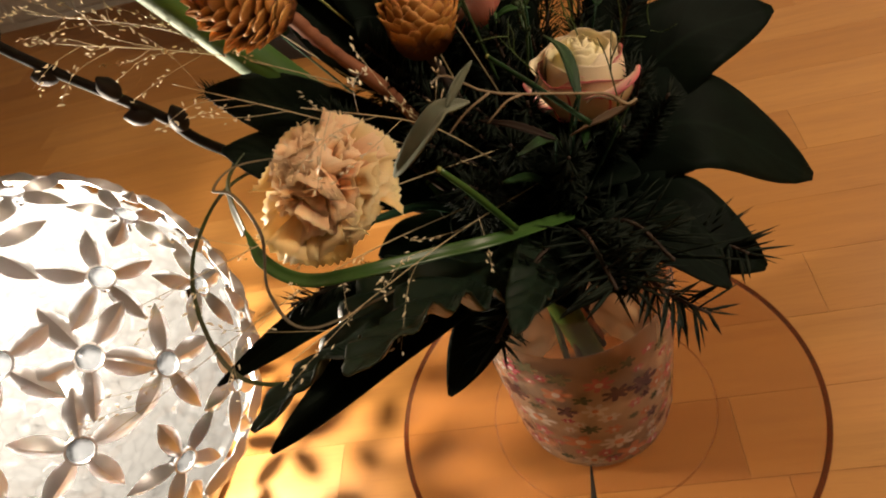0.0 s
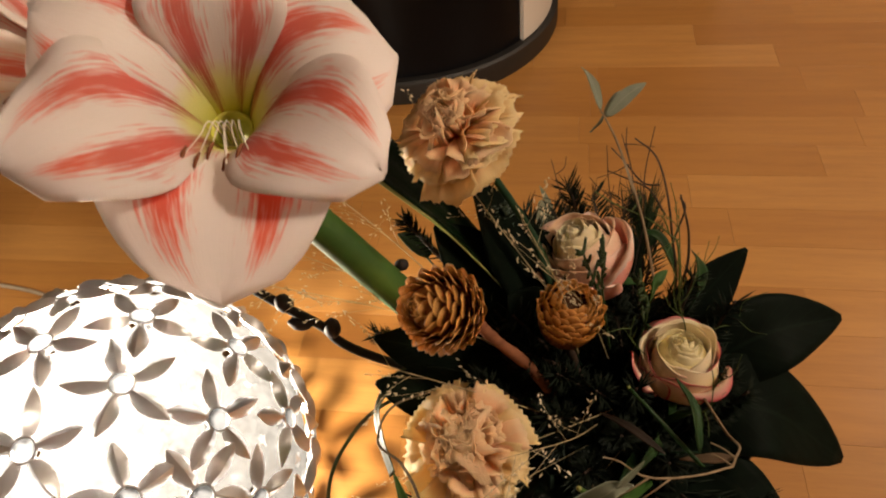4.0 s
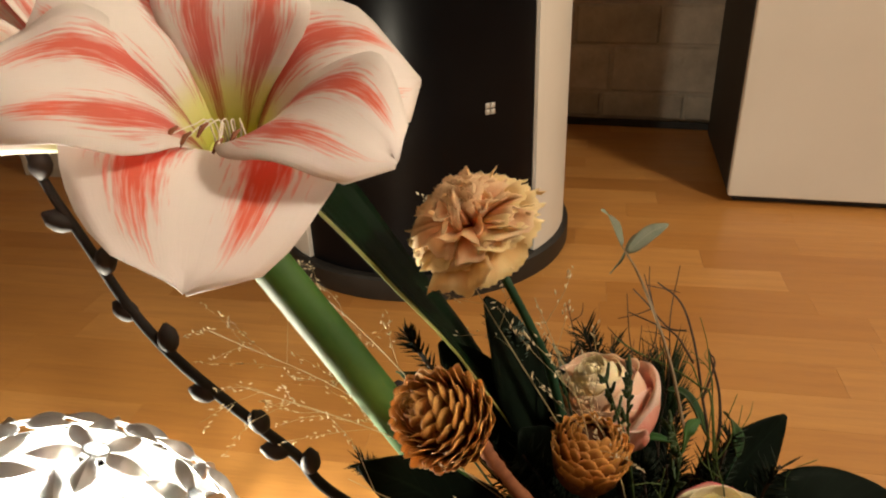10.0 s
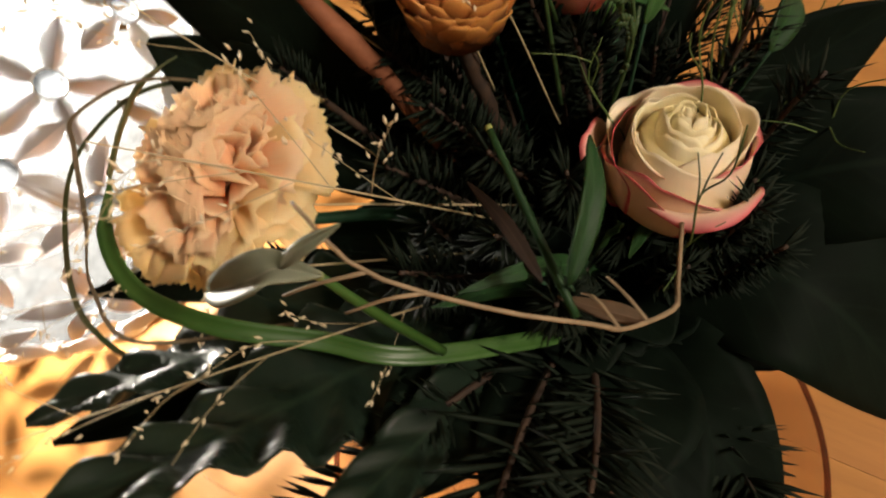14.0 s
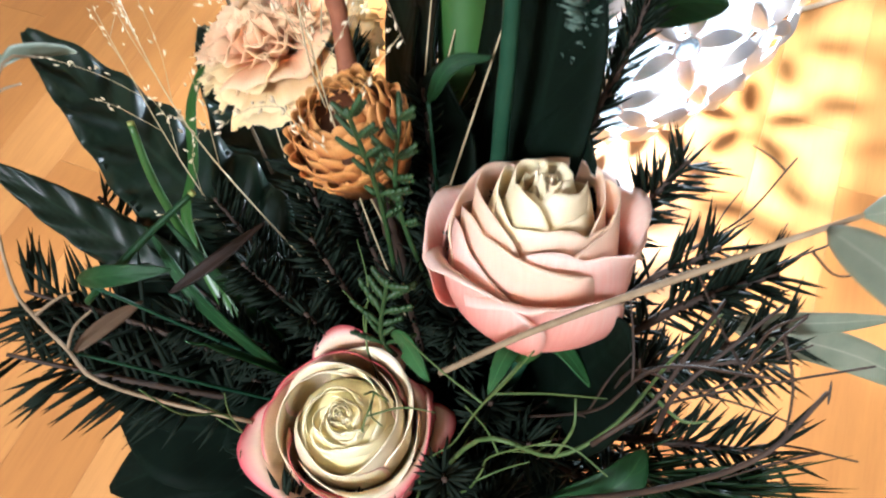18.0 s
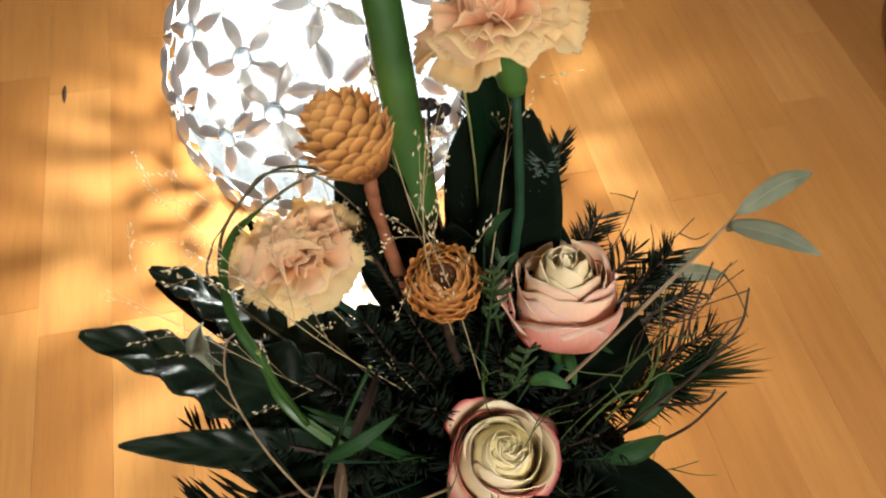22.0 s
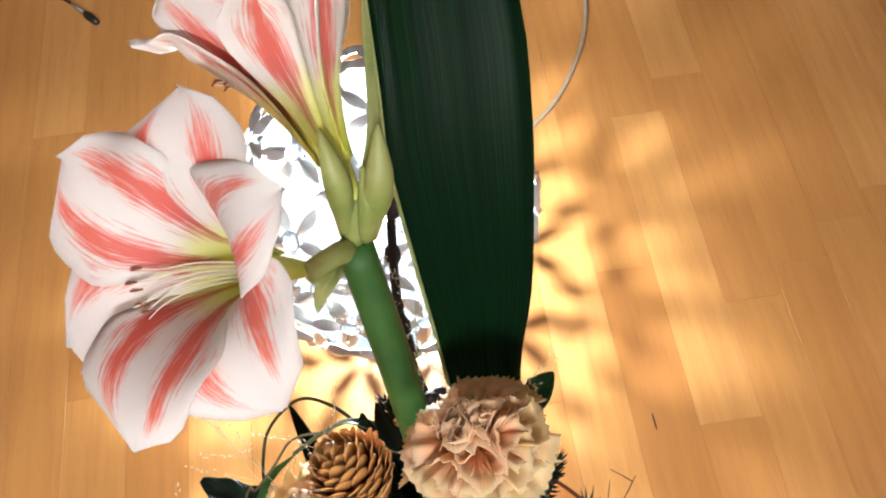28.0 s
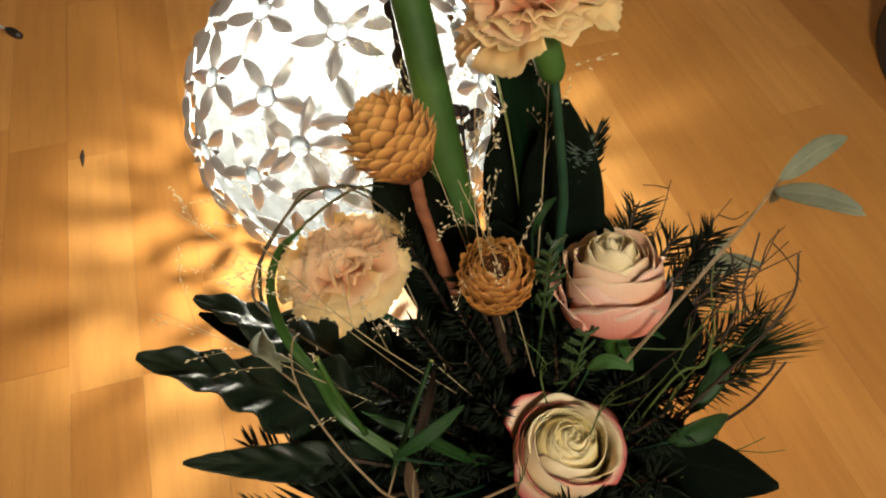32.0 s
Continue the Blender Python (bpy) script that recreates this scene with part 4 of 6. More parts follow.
def strap_leaf():
    t = thing("strap_leaf", "broad dark green strap leaf standing upright in the vase", "leaf", (VASE[0], VASE[1], 0.15))
    S = smooth_path([(0.0, 0.060, 0.10), (-0.040, 0.066, 0.300), (-0.085, 0.070, 0.392), (-0.123, 0.0715, 0.445), (-0.151, 0.0755, 0.480), (-0.195, 0.078, 0.532), (-0.230, 0.081, 0.570), (-0.300, 0.078, 0.640), (-0.345, 0.072, 0.690)], 34)
    hw = np.interp(np.linspace(0, 1, 34), [0, 0.25, 0.40, 0.52, 0.62, 0.74, 0.86, 0.95, 1.0], [0.008, 0.013, 0.020, 0.0265, 0.0315, 0.0305, 0.024, 0.012, 0.001])
    T = np.gradient(S, axis=0)
    T /= np.linalg.norm(T, axis=1, keepdims=True)
    P = np.zeros((9, 34, 3))
    for j in range(34):
        n = np.cross(T[j], [0, 1, 0])
        n /= np.linalg.norm(n)
        n = n if n[0] > 0 else -n
        side = np.cross(n, T[j])
        side = side if side[1] > 0 else -side
        for i in range(9):
            u = i / 4 - 1
            P[i, j] = rel(t, S[j] + side * u * hw[j] + n * (0.10 * hw[j] * u * u + 0.0006 * math.cos(u * 18)))
    V, F, uv = shell(P, 0.0014)
    put("blade", mesh_from("blade", V, F, M_BIGLEAF, uv), t)
    E = P[0, 6:30]
    put("pale_edge", mesh_from("pale_edge", *tube(E, [0.0006, 0.0011, 0.0010, 0.0006], 6), M_BRACTL), t, label="pale edge of the leaf")


strap_leaf()


def carnation(at, axis, dia, stem_to, label, seed, oval=(1, 1, 1)):
    c = thing("carnation", label, "flower", at, "carnations in the bouquet")
    rs = np.random.RandomState(seed)
    B = basis((0, 0, 0), axis, (0.3, 0.2, -1))
    k = dia / 0.068
    n = 62
    for q in range(n):
        f = q / (n - 1)
        wide = f > 0.62
        th = radians(4 + 92 * f ** 0.80) * rs.uniform(0.84, 1.08)
        L = 0.0335 * rs.uniform(0.80, 1.06) * (0.86 + 0.18 * f)
        W = rs.uniform(0.027, 0.036) if wide else rs.uniform(0.015, 0.024)
        nu, nv = 23, 9
        P = np.zeros((nu, nv, 3))
        ph = rs.uniform(0, 6.28, 4)
        fr = rs.uniform(2.6, 4.6)
        twist = rs.uniform(-0.25, 0.25) if wide else rs.uniform(-0.9, 0.9)
        lap = rs.uniform(-0.6, 0.6) if f > 0.42 else rs.uniform(-2.2, 0.2)
        teeth = rs.uniform(0.02, 0.06, nu)
        for j in range(nv):
            v = j / (nv - 1)
            bend = th * (0.40 + 0.62 * v) + lap * max(0, v - 0.6) * (0.5 if wide else 1.0)
            r, z = L * v * math.sin(bend), L * v * math.cos(bend) * (0.95 - 0.25 * f)
            w = W / 2 * (0.10 + 1.05 * v ** 1.05)
            for i in range(nu):
                u = 2 * i / (nu - 1) - 1
                rim = 1 - 0.10 * u * u * v - (teeth[i] * (i % 2) if j == nv - 1 else 0.0)
                ruf = v ** 1.4 * ((0.0026 if wide else 0.0034) * math.sin(fr * u + ph[0]) + 0.0010 * math.sin(2.3 * fr * u + ph[1]) + 0.0005 * math.sin(13 * u + ph[2]))
                n_ = np.array([-math.cos(bend), 0, math.sin(bend)])
                p_ = np.array([r * rim, u * w * math.cos(twist * v), -0.013 + z * rim]) + n_ * (ruf + 0.0030 * u * u * v + u * w * math.sin(twist * v))
                P[i, j] = p_
        V, F, uv = shell(P * k, 0.0004)
        m = Matrix.Diagonal((*oval, 1)) @ B @ Matrix.Rotation(q * 2.39996 + rs.uniform(-0.25, 0.25), 4, "Z")
        put("petal", mesh_from("petal", V, F, M_CARN_OUT if f > 0.66 else M_CARN, uv), c, m)
    cal = lathe([(0.001, -0.040), (0.0035, -0.039), (0.0062, -0.034), (0.0068, -0.022), (0.0078, -0.012), (0.0072, -0.010), (0.0, -0.012)], 16)
    put("calyx", mesh_from("calyx", *cal, M_STEM), c, B @ Matrix.Scale(k, 4), "smooth green calyx")
    base = np.array(at) + np.array(B.to_3x3() @ Vector((0, 0, -0.039 * k)))
    pts = smooth_path([base] + stem_to, 24)
    put("stem", mesh_from("stem", *tube(rel(c, pts), [0.0022, 0.0024, 0.0026, 0.0026], 8), M_STEM_D), c)
    return c


carnation((-0.085, -0.038, 0.344), (-0.22, -0.28, 0.93), 0.077, [(-0.045, 0.01, 0.27), (-0.012, 0.045, 0.19), (0.03, 0.07, 0.04)], "peach and cream ruffled carnation low in the bouquet", 3, (0.90, 1.06, 1.0))
top_c = carnation((-0.086, 0.056, 0.482), (-0.42, -0.22, 0.88), 0.069, [(-0.048, 0.066, 0.40), (-0.040, 0.065, 0.372), (-0.010, 0.060, 0.24), (0.0, 0.055, 0.04)], "peach and cream ruffled carnation standing above the others", 9)


def rose_petal(rim, H, body, span, roll, tuck, point, rs, lift=0.0):
    """A petal that bulges to the radius body and ends at the radius rim; its edge rolls outward."""
    nu, nv = 19, 20
    P = np.zeros((nu, nv, 3))
    ph = rs.uniform(0, 6, 4)
    dent = rs.uniform(-0.5, 0.5)

    for j in range(nv):
        v = j / (nv - 1)
        r, z = bez([(0.0030, 0.0), (body * 1.22, 0.05 * H), (body * 1.16, 0.70 * H), (rim, H)], v)
        t = max(0.0, v - 0.76) / 0.24
        wid = (0.42 + 0.58 * math.sin(math.pi * 0.5 * min(1, v * 1.5))) * (1 - 0.20 * t ** 2.5)
        for i in range(nu):
            u = 2 * i / (nu - 1) - 1
            a = u * span / 2 * wid
            edge = 1 - point * abs(u) ** 2.2 * (0.35 + 0.65 * v) - 0.05 * math.exp(-((u - dent) / 0.16) ** 2) * t
            curl = roll * (0.6 + 0.4 * math.sin(2.3 * u + ph[0])) * t * t
            rr = r + curl * 1.15 + tuck * u * min(1, v * 1.6) + lift + 0.0006 * t * math.sin(4.4 * u + ph[1]) + 0.0007 * math.sin(2.6 * u + ph[3]) * v
            zz = z * edge - 0.55 * curl * t + lift + 0.0006 * t * math.sin(5.2 * u + ph[2])
            P[i, j] = (rr * math.cos(a), rr * math.sin(a), zz - 0.016)
    return P


# rim radius, height, body radius, petals, span, roll, tuck, fall of the edge
ROSE_RINGS = [(0.0008, 0.0462, 0.0028, 2, 230, 0.0002, 0.0010, 0.02), (0.0022, 0.0458, 0.0052, 3, 200, 0.0004, 0.0012, 0.03), (0.0042, 0.0450, 0.0080, 3, 185, 0.0006, 0.0014, 0.04),
              (0.0068, 0.0440, 0.0110, 3, 175, 0.0010, 0.0016, 0.06), (0.0100, 0.0426, 0.0140, 3, 170, 0.0016, 0.0018, 0.08), (0.0138, 0.0408, 0.0168, 3, 165, 0.0026, 0.0020, 0.11),
              (0.0182, 0.0384, 0.0192, 3, 160, 0.0040, 0.0022, 0.17), (0.0214, 0.0350, 0.0206, 4, 128, 0.0046, 0.0024, 0.24), (0.0234, 0.0300, 0.0212, 5, 104, 0.0052, 0.0020, 0.28)]


def rose(at, axis, dia, inner, mid, outer, label, seed, tall=1.0, stray=None):
    r_ = thing("rose", label, "flower", at, "roses in the bouquet")
    rs = np.random.RandomState(seed)
    B = basis((0, 0, 0), axis, (0.5, -0.4, -1))
    k = dia / 0.056
    a0 = 0.0
    for g, (rim, H, body, n, span, roll, tuck, point) in enumerate(ROSE_RINGS):
        a0 += 1.05
        for q in range(n):
            big = rs.uniform(0.94, 1.06)
            P = rose_petal(rim * rs.uniform(0.82, 1.14), H * tall * big, body * rs.uniform(0.97, 1.03), radians(span * rs.uniform(0.92, 1.08)), roll * rs.uniform(0.4, 1.5), tuck, point * rs.uniform(0.7, 1.3), rs, 0.0004 * g)
            V, F, uv = shell(P * k, 0.0003)
            m = B @ Matrix.Rotation(a0 + 2 * math.pi * q / n + rs.uniform(-0.3, 0.3), 4, "Z")
            if g > 5:
                m = m @ Matrix.Rotation(radians(rs.uniform(-3, 4 + 2 * (g > 6))), 4, "Y") @ Matrix.Rotation(radians(rs.uniform(-3, 3)), 4, "X")
            put("petal", mesh_from("petal", V, F, inner if g < 5 else (mid if g < 7 else outer), uv), r_, m)
    heart = lathe([(0.0, 0.0285), (0.0008, 0.0280), (0.0020, 0.0262), (0.0048, 0.0254), (0.0080, 0.0243), (0.0112, 0.0226), (0.0146, 0.0200), (0.0170, 0.0150), (0.0150, 0.0060), (0.0, 0.0)], 14)
    put("heart", mesh_from("heart", [(x * k, y * k, z * tall * k) for x, y, z in heart[0]], heart[1], inner, np.full((len(heart[0]), 2), 0.6)), r_, B)
    if stray:
        V, F, uv = shell(rose_petal(0.0315, 0.0345, 0.0235, radians(72), 0.004, 0.001, 0.30, rs) * k, 0.0003)
        put("petal", mesh_from("petal", V, F, outer, uv), r_, basis((0, 0, 0), axis, stray), label="outer petal standing off the flower")
    hip = lathe([(0.001, -0.034), (0.003, -0.033), (0.006, -0.028), (0.0085, -0.020), (0.0095, -0.014), (0.0, -0.014)], 14)
    put("hip", mesh_from("hip", *hip, M_STEM), r_, B @ Matrix.Scale(k, 4))
    for q in range(5):
        V, F, uv = shell(leaf_grid([(0.006, 0, -0.019), (0.016, 0, -0.018), (0.026, 0, -0.024)], (0, 0, 1), 0.006), 0.0005)
        put("sepal", mesh_from("sepal", V, F, M_SEPAL, uv), r_, B @ Matrix.Rotation(q * 1.2566, 4, "Z") @ Matrix.Scale(k, 4))
    base = np.array(at) + np.array(B.to_3x3() @ Vector((0, 0, -0.033 * k)))
    put("stem", mesh_from("stem", *tube(rel(r_, smooth_path(stem_down(base), 20)), [0.0026, 0.003, 0.003], 8), M_STEM_D), r_)


M_DRY = leaf_mat("dry_tan_leaf", (0.16, 0.11, 0.07), (0.24, 0.17, 0.11), (0.30, 0.22, 0.15), 0.6, 0.2, 0.0)
M_DRYD = leaf_mat("dry_brown_leaf", (0.014, 0.009, 0.007), (0.030, 0.019, 0.013), (0.045, 0.03, 0.02), 0.6, 0.1, 0.0)
M_SEPALD = leaf_mat("mid_green_leaf", (0.008, 0.030, 0.009), (0.018, 0.055, 0.015), (0.03, 0.08, 0.022), 0.5, 0.10, 5.0)
M_SEPAL = leaf_mat("rose_sepal", (0.03, 0.09, 0.025), (0.06, 0.14, 0.04), (0.08, 0.18, 0.06), 0.5, 0.15, 0.0)
rose((-0.008, 0.083, 0.347), (-0.40, 0.0, 0.90), 0.0560, M_ROSE_PI, M_ROSE_PM, M_ROSE_P, "open rose with cream heart and pink outer petals", 5, 1.16)
rose((0.042, 0.035, 0.305), (0.02, 0.08, 0.99), 0.0515, M_ROSE_Y, M_ROSE_YM, M_ROSE_YO, "yellow cream rose with pinkish red rimmed outer petals", 12, 1.0, (-0.97, -0.23, 0.0))


def cone_scale(thick, wide=0.0038, tall=0.0125, hollow=0.0022):
    nu, nv = 7, 6
    P = np.zeros((nu, nv, 3))
    for j in range(nv):
        v = j / (nv - 1)
        w = wide * (0.55 + 0.55 * math.sin(math.pi * (0.1 + 0.62 * v))) * (1 - 0.45 * v ** 4)
        for i in range(nu):
            u = 2 * i / (nu - 1) - 1
            P[i, j] = (0.0012 + 0.0018 * v + 0.0014 * v * v - hollow * u * u * v, u * w, tall * v * (1 - 0.20 * u * u))
    return shell(P, thick)


def dried_cone(at, axis, rad, length, mat, stem_pts, label, seed, n=190, slim=1, cup=False):
    """Overlapping dry scales round an egg-shaped core; with cup they are thin and lie closer, round a shallow open top."""
    c = thing("dried_cone_flower", label, "flower", at, "dried cone flowers in the bouquet")
    rs = random.Random(seed)
    B = basis((0, 0, 0), axis, (0.2, 0.3, -1))
    V, F, uv = cone_scale(0.0003, 0.0056, 0.0120, 0.0030) if cup else cone_scale(0.0003, 0.0064, 0.0132, 0.0022)
    me = mesh_from("scale", V, F, mat, uv)
    top = 0.16 if cup else 0.44
    bm = lathe([(0.0, -0.5 * length), (rad * 0.55, -0.42 * length), (rad * 0.80, -0.15 * length), (rad * 0.74, 0.15 * length), (rad * 0.4, (0.22 if cup else 0.36) * length), (0.0, top * length)], 20)
    put("core", mesh_from("core", *bm, mat), c, B, "shaded inner core")
    for q in range(n):
        f = (q + 0.5) / n
        a = q * 2.39996
        if cup and f > 0.66:
            g = (f - 0.66) / 0.34
            ring = rad * (0.62 - 0.56 * g)
            zz, tilt, size = length * (0.23 - 0.07 * g), radians(-14 - 10 * g), 0.78 - 0.30 * g
        else:
            s = -1 + 2 * (f / 0.80 if cup else f)
            zz = s * 0.46 * length * (0.88 if cup else 1)
            ring = rad * 0.86 * math.sqrt(max(0.0, 1 - (abs(s) ** 2.3))) * (1.0 if s < 0.2 else 1 - 0.25 * (s - 0.2))
            if cup:
                ring = max(ring, rad * 0.62) if s > 0 else ring
            tilt = -math.atan2(max(0.0, s), 0.9) * (1.05 if cup else 0.72) + radians((-1 if cup else 31) - 9 * max(0.0, s) if s < 0.8 else 2)
            size = 0.62 + 0.55 * math.sqrt(max(0.02, 1 - max(0, s) ** 2))
        m = B @ Matrix.Rotation(a, 4, "Z") @ Matrix.Translation((max(0.0008, ring * 0.92), 0, zz - 0.006)) @ Matrix.Rotation(tilt + rs.uniform(-0.10, 0.10), 4, "Y")
        put("scale", me, c, m @ Matrix.Scale(rs.uniform(0.84, 1.02) * size * rad / 0.021, 4))
    base = np.array(at) + np.array(B.to_3x3() @ Vector((0, 0, -0.45 * length)))
    knots = [0.0042 * slim * rs.uniform(0.86, 1.22) for _ in range(22)]
    S = smooth_path([base] + stem_pts, 44)
    S[1:-1] += np.array([[rs.uniform(-0.0005, 0.0005) for _ in range(3)] for _ in range(42)])
    put("stem", mesh_from("stem", *tube(rel(c, S), knots, 10), M_TWIG if cup else M_CONE_STEM), c, label="rough brown stem")


dried_cone((-0.093, -0.005, 0.417), (-0.62, -0.42, 0.66), 0.0172, 0.041, M_CONE, [(-0.068, 0.004, 0.380), (-0.045, 0.015, 0.330), (-0.01, 0.045, 0.2), (0.03, 0.07, 0.05)], "light brown dried cone flower on a rust coloured stem", 2, 135, 0.72)
dried_cone((-0.027, 0.024, 0.376), (0.14, -0.10, 0.98), 0.0185, 0.042, M_CONE_D, [(-0.022, 0.030, 0.32), (0.0, 0.05, 0.2), (0.01, 0.05, 0.05)], "darker brown dried cone flower with an open top between the roses", 6, 230, 0.6, True)


# ---- foliage ----
def leaf_sprig(name, label, leaves, mat, group="", width=0.045, stem_from=None):
    """A twig with leaves; each leaf is (spine points, normal, width)."""
    t = thing(name, label, "foliage", tuple(BIND), group)
    for q, (sp, n, w) in enumerate(leaves):
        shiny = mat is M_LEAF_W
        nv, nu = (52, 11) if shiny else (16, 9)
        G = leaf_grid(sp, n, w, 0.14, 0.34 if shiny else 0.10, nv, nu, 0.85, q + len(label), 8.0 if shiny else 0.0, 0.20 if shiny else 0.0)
        V, F, uv = shell(rel(t, G.reshape(-1, 3)).reshape(nu, nv, 3), 0.0008)
        put("leaf", mesh_from("leaf", V, F, mat, uv), t)
    s = np.array(leaves[0][0][0], float)
    put("stem", mesh_from("stem", *tube(rel(t, smooth_path(stem_down(s), 14)), [0.0016, 0.002, 0.0022], 6), M_STEM_D), t)
    return t


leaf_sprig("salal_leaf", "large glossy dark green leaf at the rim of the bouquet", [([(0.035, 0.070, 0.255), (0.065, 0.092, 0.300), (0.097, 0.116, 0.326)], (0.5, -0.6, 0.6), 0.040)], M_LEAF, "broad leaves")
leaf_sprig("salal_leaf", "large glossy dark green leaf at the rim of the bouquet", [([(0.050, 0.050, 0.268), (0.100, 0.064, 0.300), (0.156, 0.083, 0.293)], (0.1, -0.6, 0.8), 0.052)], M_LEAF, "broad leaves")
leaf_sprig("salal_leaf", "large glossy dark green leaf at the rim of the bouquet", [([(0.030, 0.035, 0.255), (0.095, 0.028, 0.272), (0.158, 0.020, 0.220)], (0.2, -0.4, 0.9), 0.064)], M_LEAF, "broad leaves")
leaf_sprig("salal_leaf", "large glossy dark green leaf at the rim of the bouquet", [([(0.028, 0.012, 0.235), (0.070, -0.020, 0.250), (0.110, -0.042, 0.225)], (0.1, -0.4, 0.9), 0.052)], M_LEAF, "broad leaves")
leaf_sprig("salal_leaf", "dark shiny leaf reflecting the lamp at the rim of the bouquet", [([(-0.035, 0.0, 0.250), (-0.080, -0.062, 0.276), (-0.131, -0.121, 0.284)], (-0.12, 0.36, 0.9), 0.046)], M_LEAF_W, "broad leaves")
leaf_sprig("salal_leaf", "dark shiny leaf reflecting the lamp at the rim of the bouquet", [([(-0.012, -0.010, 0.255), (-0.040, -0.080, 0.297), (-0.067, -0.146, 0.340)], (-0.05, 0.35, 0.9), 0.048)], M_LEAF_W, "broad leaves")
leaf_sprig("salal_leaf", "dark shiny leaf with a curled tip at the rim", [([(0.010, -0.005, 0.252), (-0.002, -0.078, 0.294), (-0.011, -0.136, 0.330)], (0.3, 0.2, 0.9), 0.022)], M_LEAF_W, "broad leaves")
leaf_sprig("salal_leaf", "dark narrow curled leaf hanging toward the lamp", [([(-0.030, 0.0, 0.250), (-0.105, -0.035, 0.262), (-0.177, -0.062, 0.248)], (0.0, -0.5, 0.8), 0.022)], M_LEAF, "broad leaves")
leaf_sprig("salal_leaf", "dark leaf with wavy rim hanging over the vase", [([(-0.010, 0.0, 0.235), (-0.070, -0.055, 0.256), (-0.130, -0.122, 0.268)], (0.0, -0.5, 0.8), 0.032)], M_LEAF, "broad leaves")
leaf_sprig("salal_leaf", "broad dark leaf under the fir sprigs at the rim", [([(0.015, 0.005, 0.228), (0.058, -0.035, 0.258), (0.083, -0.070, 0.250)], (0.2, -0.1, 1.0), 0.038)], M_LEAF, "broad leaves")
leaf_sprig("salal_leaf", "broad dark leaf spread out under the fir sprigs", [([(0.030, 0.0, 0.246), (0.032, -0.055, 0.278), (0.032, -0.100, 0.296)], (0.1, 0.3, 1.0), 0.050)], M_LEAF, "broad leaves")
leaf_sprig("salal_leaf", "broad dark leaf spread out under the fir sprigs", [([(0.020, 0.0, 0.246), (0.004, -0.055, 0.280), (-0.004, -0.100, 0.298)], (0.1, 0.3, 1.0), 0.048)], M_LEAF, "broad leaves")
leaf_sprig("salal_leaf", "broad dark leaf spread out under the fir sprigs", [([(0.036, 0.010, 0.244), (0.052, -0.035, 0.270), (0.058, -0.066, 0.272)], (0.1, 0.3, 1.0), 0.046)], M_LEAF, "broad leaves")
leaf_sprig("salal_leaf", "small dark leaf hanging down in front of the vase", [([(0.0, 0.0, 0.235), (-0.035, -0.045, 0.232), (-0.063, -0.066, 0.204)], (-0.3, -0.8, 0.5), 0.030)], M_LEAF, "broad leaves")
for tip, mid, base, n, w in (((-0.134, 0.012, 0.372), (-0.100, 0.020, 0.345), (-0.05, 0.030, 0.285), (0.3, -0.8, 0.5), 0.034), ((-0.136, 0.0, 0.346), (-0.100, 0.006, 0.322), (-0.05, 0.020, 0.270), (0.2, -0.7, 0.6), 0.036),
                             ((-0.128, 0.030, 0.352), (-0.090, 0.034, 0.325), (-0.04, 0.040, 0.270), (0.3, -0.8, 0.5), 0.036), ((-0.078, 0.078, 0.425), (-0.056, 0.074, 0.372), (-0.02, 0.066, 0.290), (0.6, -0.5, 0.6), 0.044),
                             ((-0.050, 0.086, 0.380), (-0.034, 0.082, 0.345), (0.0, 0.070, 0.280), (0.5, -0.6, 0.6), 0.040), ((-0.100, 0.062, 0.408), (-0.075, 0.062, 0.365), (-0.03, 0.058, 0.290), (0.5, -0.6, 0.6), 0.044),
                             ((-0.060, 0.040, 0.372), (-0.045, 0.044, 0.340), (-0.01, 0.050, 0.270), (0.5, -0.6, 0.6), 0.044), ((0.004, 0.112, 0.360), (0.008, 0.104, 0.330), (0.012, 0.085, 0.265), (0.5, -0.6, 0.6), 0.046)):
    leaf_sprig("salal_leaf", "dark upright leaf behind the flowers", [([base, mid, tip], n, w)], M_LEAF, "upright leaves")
rs = random.Random(21)
for q in range(54):
    a = q * 2.39996
    up = q % 2
    e = rs.uniform(45, 80) if up else rs.uniform(0, 45)
    r1 = rs.uniform(0.050, 0.085)
    z0 = rs.uniform(0.19, 0.245)
    ring = rs.uniform(0.012, 0.034)
    s = (VASE[0] - 0.008 + ring * math.cos(a), VASE[1] - 0.022 + ring * math.sin(a), z0)
    d = (math.cos(a) * math.cos(radians(e)), math.sin(a) * math.cos(radians(e)), math.sin(radians(e)))
    tip = (s[0] + d[0] * r1, s[1] + d[1] * r1, min(s[2] + d[2] * r1 * 0.9, 0.308 if math.sin(a) < 0.1 else 0.335))
    mid = ((s[0] + tip[0]) / 2 + 0.006 * up * math.cos(a), (s[1] + tip[1]) / 2 + 0.006 * up * math.sin(a), (s[2] + tip[2]) / 2 + 0.010)
    n = (math.cos(a), math.sin(a), 0.6) if up else (-d[0] * 0.5, -d[1] * 0.5, 1)
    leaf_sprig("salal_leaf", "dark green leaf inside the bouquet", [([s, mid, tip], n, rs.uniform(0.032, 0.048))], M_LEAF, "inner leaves")


